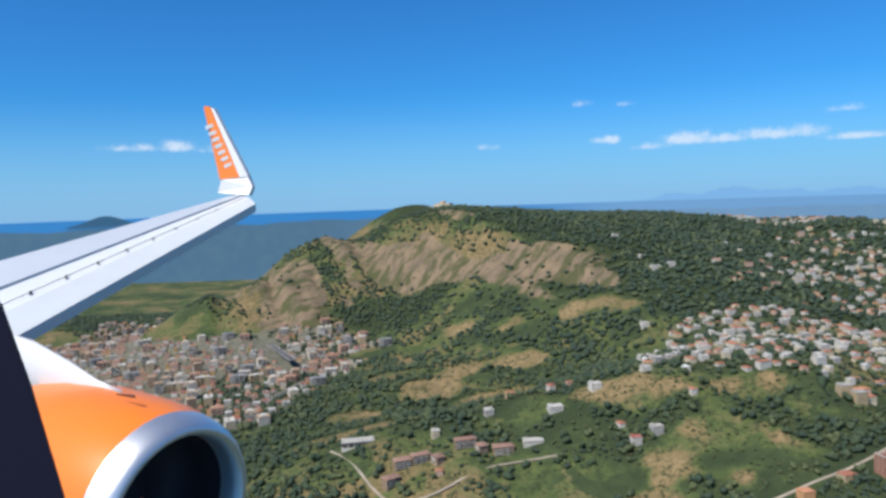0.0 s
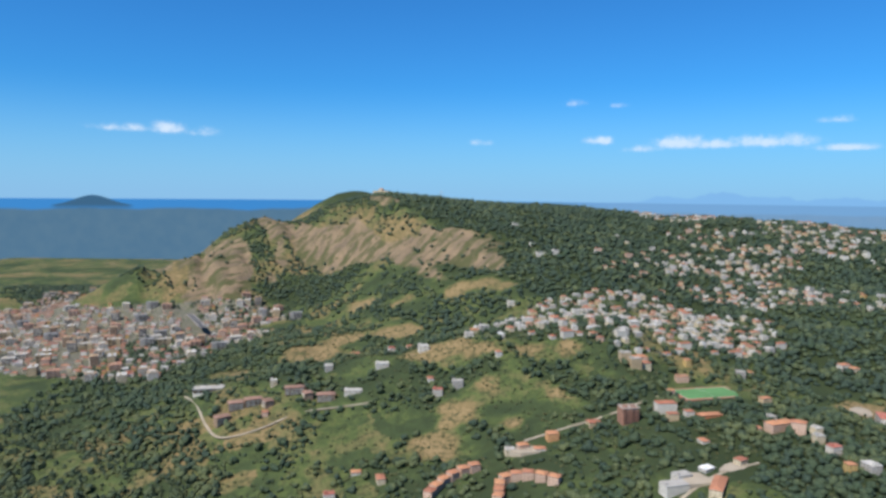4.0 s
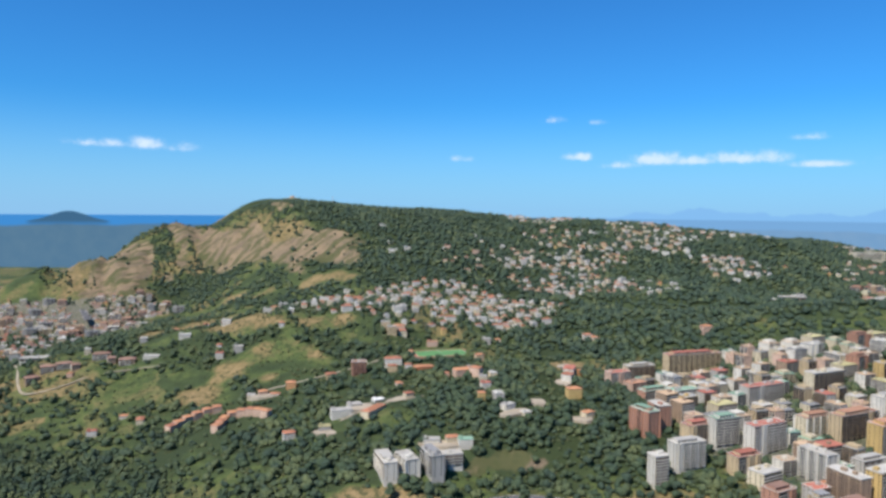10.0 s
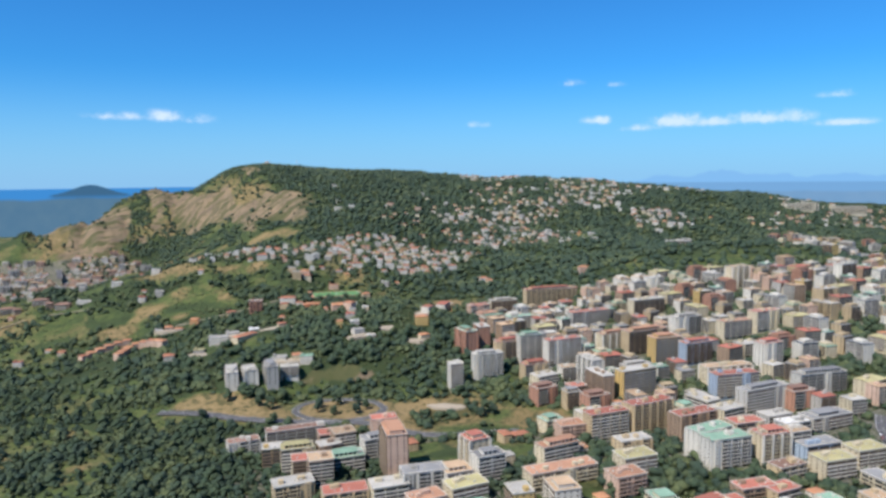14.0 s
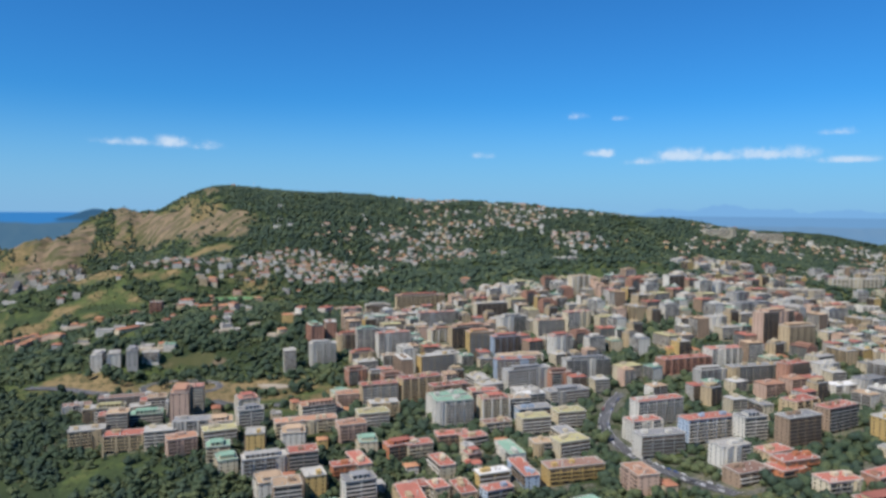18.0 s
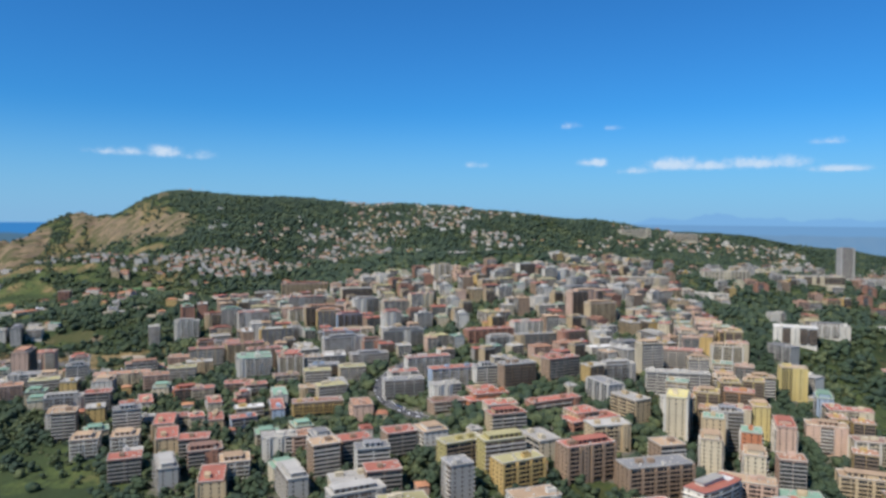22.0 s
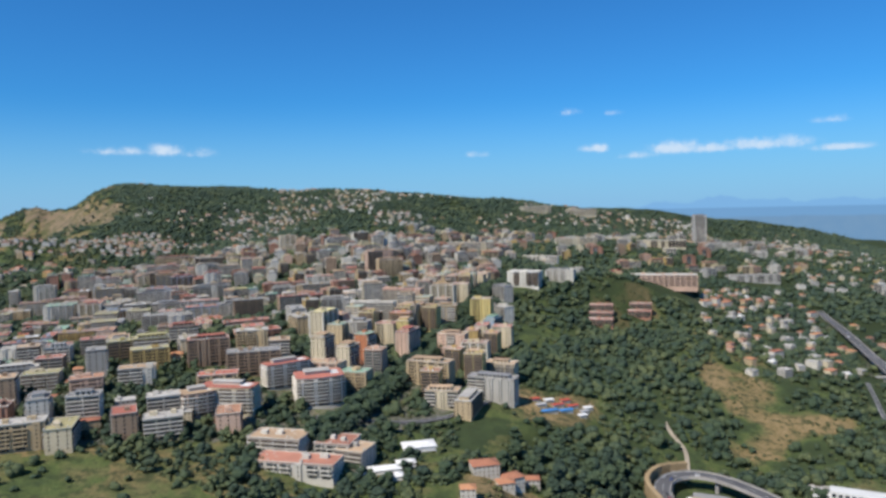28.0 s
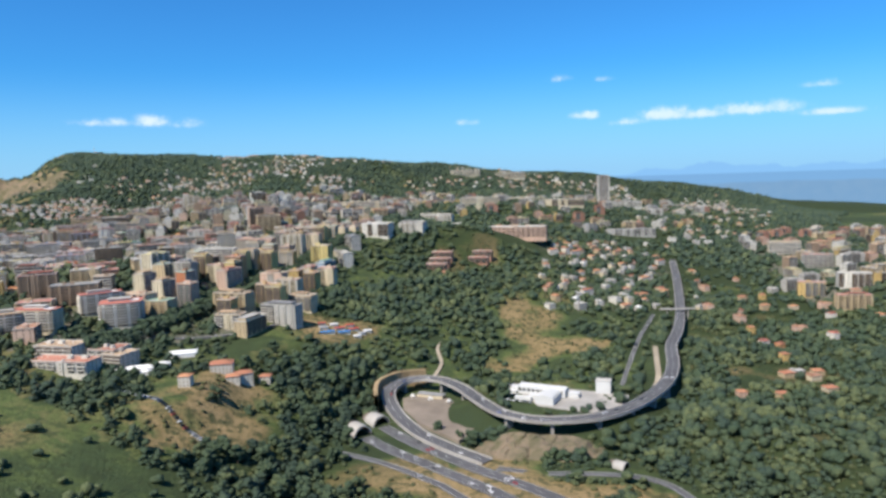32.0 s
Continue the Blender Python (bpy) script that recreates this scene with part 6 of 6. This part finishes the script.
fill([p for p in ((900, 330), (850, 560), (860, 700), (1010, 760), (1230, 690), (1420, 640), (1600, 700), (1720, 900), (1800, 850), (1720, 420), (1690, 200), (1500, 60), (1350, 130))], SMALL_KINDS, 20, 20, 0.88, "small blocks of flats packed between the others", 0.25, 0.4, far=lambda x, y: x * 0.571 + y > 760)
fill(CITY, HOUSE_KINDS, 24, 20, 0.5, "low houses between the blocks of flats", 0.35, 0.45, far=lambda x, y: x * 0.571 + y > 800, clump=-0.1)
join_rest()

# ---- trees ----
tree_rng = np.random.default_rng(11)


def icosphere(level):
    bm = bmesh.new()
    bmesh.ops.create_icosphere(bm, subdivisions=level, radius=1.0)
    v = np.array([p.co[:] for p in bm.verts])
    f = np.array([[p.index for p in q.verts] for q in bm.faces])
    bm.free()
    return v, f


def crown(lumps, level, spread, tall, rough):
    """A crown of uneven lumps, about two metres across, its foot at 0."""
    vs, fs, k = [], [], 0
    base, faces = icosphere(level)
    for i in range(lumps):
        a, r = tree_rng.uniform(0, 6.28), (0 if i == 0 else tree_rng.uniform(0.35, 0.75) * spread)
        size = tree_rng.uniform(0.55, 0.8) if lumps > 1 else 1.0
        v = base * size * (1 + tree_rng.uniform(-rough, rough, (len(base), 1)))
        v = v * (1, 1, tall) + (r * math.cos(a), r * math.sin(a), tall * tree_rng.uniform(0.55, 1.15))
        vs.append(v), fs.append(faces + k)
        k += len(v)
    return np.concatenate(vs), np.concatenate(fs)


def leafy(clumps, tall):
    """A crown of many small ragged leaf clumps with gaps between them."""
    vs, fs, k = [], [], 0
    base, faces = icosphere(1)
    for i in range(clumps):
        a, up = tree_rng.uniform(0, 6.28), tree_rng.uniform(0.15, 1.0)
        reach = 0.85 * math.sqrt(max(0.0, 1 - (2 * up - 0.9) ** 2 * 0.8)) * tree_rng.uniform(0.35, 1.0)
        v = base * tree_rng.uniform(0.30, 0.52) * (1 + tree_rng.uniform(-0.42, 0.42, (len(base), 1))) * (1, 1, 0.75)
        vs.append(v + (reach * math.cos(a), reach * math.sin(a), 2 * tall * up)), fs.append(faces + k)
        k += len(v)
    return np.concatenate(vs), np.concatenate(fs)


def grove(name, forms, spots, mat, label, category):
    """Many crowns in one mesh. spots: x, y, z, size, turn, form."""
    vs, fs, k = [], [], 0
    if len(spots):
        spots = np.concatenate([survey(spots[:, :3]), spots[:, 3:]], 1)
    for x, y, z, size, turn, form in spots:
        v, f = forms[int(form)]
        c, s = math.cos(turn), math.sin(turn)
        w = np.stack([v[:, 0] * c - v[:, 1] * s, v[:, 0] * s + v[:, 1] * c, v[:, 2]], 1) * size + (x, y, z)
        vs.append(w), fs.append(f + k)
        k += len(v)
    if not vs:
        return
    v, f = np.concatenate(vs).astype(np.float32), np.concatenate(fs).astype(np.int32)
    me = bpy.data.meshes.new(name)
    me.vertices.add(len(v))
    me.vertices.foreach_set("co", v.ravel())
    me.loops.add(f.size)
    me.loops.foreach_set("vertex_index", f.ravel())
    me.polygons.add(len(f))
    me.polygons.foreach_set("loop_start", np.arange(0, f.size, 3, dtype=np.int32))
    me.update(calc_edges=True)
    me.materials.append(mat)
    surveyed.add(tagged(new(name, me), label, category, kind="stuff").name)


near_forms = [crown(2 + i % 2, 1, 0.95, 0.72 + 0.06 * i, 0.36) for i in range(8)]
fine_forms = [leafy(9 + 2 * (i % 3), 0.62 + 0.09 * (i % 4)) for i in range(10)]
far_forms = [crown(1, 1, 1.0, 0.8, 0.32) for _ in range(6)]
tall_forms = [crown(3, 1, 0.4, 1.5, 0.25) for _ in range(4)]
bush_forms = [crown(1, 1, 0.0, 0.7, 0.25) for _ in range(4)]


def density(x, y):
    """Share of the ground under trees."""
    dry, rock, town = cover_at(x, y)
    wood = np.maximum(blob(x, y, WOODS), crest(x, y))
    k = 0.74 + 0.62 * fbm(x, y, 62, 3, 21) + 0.4 * value_noise(x, y, 150, 23) + 0.35 * wood + 0.04 * smooth(x, 1680, 1800) + 0.12 * smooth(600 - x, 0, 300) - 0.55 * dry * (1 - wood * 0.6)
    k = k * (1 - smooth(rock, 0.2, 0.6)) - 0.9 * (town > 0.5) - 0.25 * (town > 0.3)
    k = np.maximum(k, 0.16 * (1 - rock)) - 1.1 * blob(x, y, DRY) - 0.9 * blob(x, y, LUSH)
    k = np.where(town > 0.5, np.maximum(k, 0.85), np.where(town > 0.3, np.maximum(k, 0.6), k))
    return np.maximum(k, blob(x, y, PARKS))


def scatter(x0, x1, y0, y1, pitch, keep):
    gx, gy = np.meshgrid(np.arange(x0, x1, pitch), np.arange(y0, y1, pitch))
    x = (gx + tree_rng.uniform(-0.5, 0.5, gx.shape) * pitch).ravel()
    y = (gy + tree_rng.uniform(-0.5, 0.5, gy.shape) * pitch).ravel()
    ok = keep(x, y) & (x > -0.66 * y - 80) & (x < 2050 + 0.62 * (y + 970)) & (tree_rng.random(x.shape) < np.clip(density(x, y), 0, 0.97))
    x, y = x[ok], y[ok]
    i, j = cells(x, y)
    free = ~taken[i, j] | (y > 3900)
    return x[free], y[free]


def way_off(x, y):
    """Distance to the flight line's ground track."""
    return (x * 0.571 + y) / 1.1516


def spots(x, y, lo, hi, forms, sink=0.3):
    size = lo + (hi - lo) * tree_rng.random(x.shape) ** 1.5
    return np.stack([x, y, gz(x, y) - sink * size, size, tree_rng.uniform(0, 6.28, x.shape), tree_rng.integers(0, len(forms), x.shape)], 1)


x, y = scatter(-500, 2700, -800, 1400, 7.2, lambda x, y: (way_off(x, y) > 300) & (way_off(x, y) < 1150))
pick = tree_rng.random(x.shape)
s = spots(x, y, 2.2, 7.4, near_forms)
close = way_off(x, y) < 520
fine = spots(x, y, 2.2, 7.4, fine_forms)
grove("broadleaf_wood", near_forms, s[(pick < 0.72) & ~close], LEAF, "dense green broadleaf trees covering the slopes", "trees")
grove("pine_wood", near_forms, s[(pick >= 0.72) & (pick < 0.96) & ~close], PINE, "dark green pines and holm oaks among the other trees", "trees")
grove("roadside_wood", fine_forms, fine[(pick < 0.66) & close], LEAF, "leafy green broadleaf trees by the roads", "trees")
grove("roadside_pine_wood", fine_forms, fine[(pick >= 0.66) & (pick < 0.96) & close], PINE, "dark green pines and holm oaks by the roads", "trees")
t = spots(x, y, 1.6, 2.6, tall_forms)
grove("cypress_wood", tall_forms, t[pick >= 0.96], PINE, "tall narrow dark trees among the others", "trees")
x, y = scatter(-600, 2500, -1250, 800, 20.0, lambda x, y: (way_off(x, y) > -330) & (way_off(x, y) <= 300))
grove("valley_wood", near_forms, spots(x, y, 3.0, 6.0, near_forms), LEAF, "scattered green trees on the low ground", "trees")
x, y = scatter(-1600, 3600, -300, 2500, 12.5, lambda x, y: way_off(x, y) >= 1150)
s = spots(x, y, 4.5, 8.5, far_forms, 0.2)
pick = tree_rng.random(x.shape)
grove("hill_wood", far_forms, s[pick < 0.4], LEAF, "distant green wood on the hill", "trees")
grove("dark_hill_wood", far_forms, s[pick >= 0.4], PINE, "distant dark green wood on the hill", "trees")
x, y = scatter(-400, 2500, -750, 1300, 9.5, lambda x, y: (way_off(x, y) > 300) & (way_off(x, y) < 1000))
gx, gy = np.meshgrid(np.arange(-400, 2500, 8.0), np.arange(-750, 1300, 8.0))
u, v = (gx + tree_rng.uniform(-4, 4, gx.shape)).ravel(), (gy + tree_rng.uniform(-4, 4, gy.shape)).ravel()
open_land = (u < 720) & (v > 520) & (u > -0.66 * v - 40)
ok = (open_land & (tree_rng.random(u.shape) < 0.45) | (blob(u, v, DRY) > 0.4)) & (tree_rng.random(u.shape) < 0.42 + 0.5 * value_noise(u, v, 26, 45)) & (way_off(u, v) > 300) & ~((u > 420) & (u < 940) & (v < 400) & (v > 250))
u, v = u[ok], v[ok]
i, j = cells(u, v)
free = ~taken[i, j]
x, y = np.concatenate([x, u[free]]), np.concatenate([y, v[free]])
grove("scrub", bush_forms, spots(x, y, 1.2, 3.0, bush_forms), SCRUB, "low dry green scrub between the trees", "bushes")

# ---- single trees near the roads ----
def tree(form, size, mat, name, label):
    top = tagged(new("tree"), label, "tree")
    g = Geo()
    n, r = 6, 0.09 * size
    for i in range(n):
        a0, a1 = 6.2832 * i / n, 6.2832 * (i + 1) / n
        g.face((r * math.cos(a0), r * math.sin(a0), -1.5), (r * math.cos(a1), r * math.sin(a1), -1.5), (r * 0.5 * math.cos(a1), r * 0.5 * math.sin(a1), size * 0.9), (r * 0.5 * math.cos(a0), r * 0.5 * math.sin(a0), size * 0.9))
    part("trunk", g, BARK, top)
    v, f = form
    me = bpy.data.meshes.new("crown")
    me.from_pydata((v * size + (0, 0, size * 0.45)).tolist(), [], f.tolist())
    me.materials.append(mat)
    part("crown", me, None, top)
    return top


big_forms = [leafy(26, 0.85 + 0.1 * i) for i in range(4)]
trees = [tree(big_forms[i % 4], 4.4 + 0.7 * (i % 3), (LEAF, PINE, LEAF)[i % 3], "tree", ("bushy green broadleaf tree", "dark green rounded holm oak", "tall green street tree")[i % 3] + " with a short trunk") for i in range(6)]
planted = {}


def plant(x, y, group):
    ob = trees[int(tree_rng.integers(0, len(trees)))]
    m = pose(x, y, z_at(x, y), 0, 0, float(tree_rng.uniform(0, 360)))
    if ob.name in planted:
        ob = copy_thing(ob, m)
    else:
        planted[ob.name] = True
        ob.matrix_basis = m
    ob["group"] = group


avenue = smooth_line([(1720, 300), (1637, 51), (1592, -75), (1548, -195), (1518, -290), (1490, -370)], 11.0)
for off in (-9.5, -4.5, 4.5, 9.5):
    for p in sides(avenue, off):
        plant(p[0] + tree_rng.uniform(-1, 1), p[1] + tree_rng.uniform(-1, 1), "trees along the avenue")
x, y = scatter(1640, 1900, -560, -180, 15.0, lambda x, y: way_off(x, y) > 300)
for a, b in list(zip(x, y))[:110]:
    plant(a, b, "trees by the motorway")
for a in range(7):
    plant(662 + 30 * math.cos(a * 0.9), 342 + 18 * math.sin(a * 0.9), "trees on the island")
for a, b in ((820, 318), (832, 322), (826, 310), (840, 316), (560, 350), (575, 345), (520, 360), (545, 365), (590, 300), (500, 320)):
    plant(a, b, "trees on the dry field")

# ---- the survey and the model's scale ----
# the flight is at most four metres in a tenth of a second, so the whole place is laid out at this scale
surveyed.add(airliner.name)
for ob in list(scene.objects):
    if ob.parent is None and ob.type in ("MESH", "EMPTY"):
        if ob.name not in surveyed:
            sheet = ob.matrix_basis == Matrix.Identity(4)
            if sheet:
                for piece in [ob, *ob.children]:
                    if piece.matrix_basis == Matrix.Identity(4):
                        survey_mesh(piece.data)
                    else:
                        piece.matrix_basis.translation = survey(piece.matrix_basis.translation)[0]
            else:
                ob.matrix_basis.translation = survey(ob.matrix_basis.translation)[0]
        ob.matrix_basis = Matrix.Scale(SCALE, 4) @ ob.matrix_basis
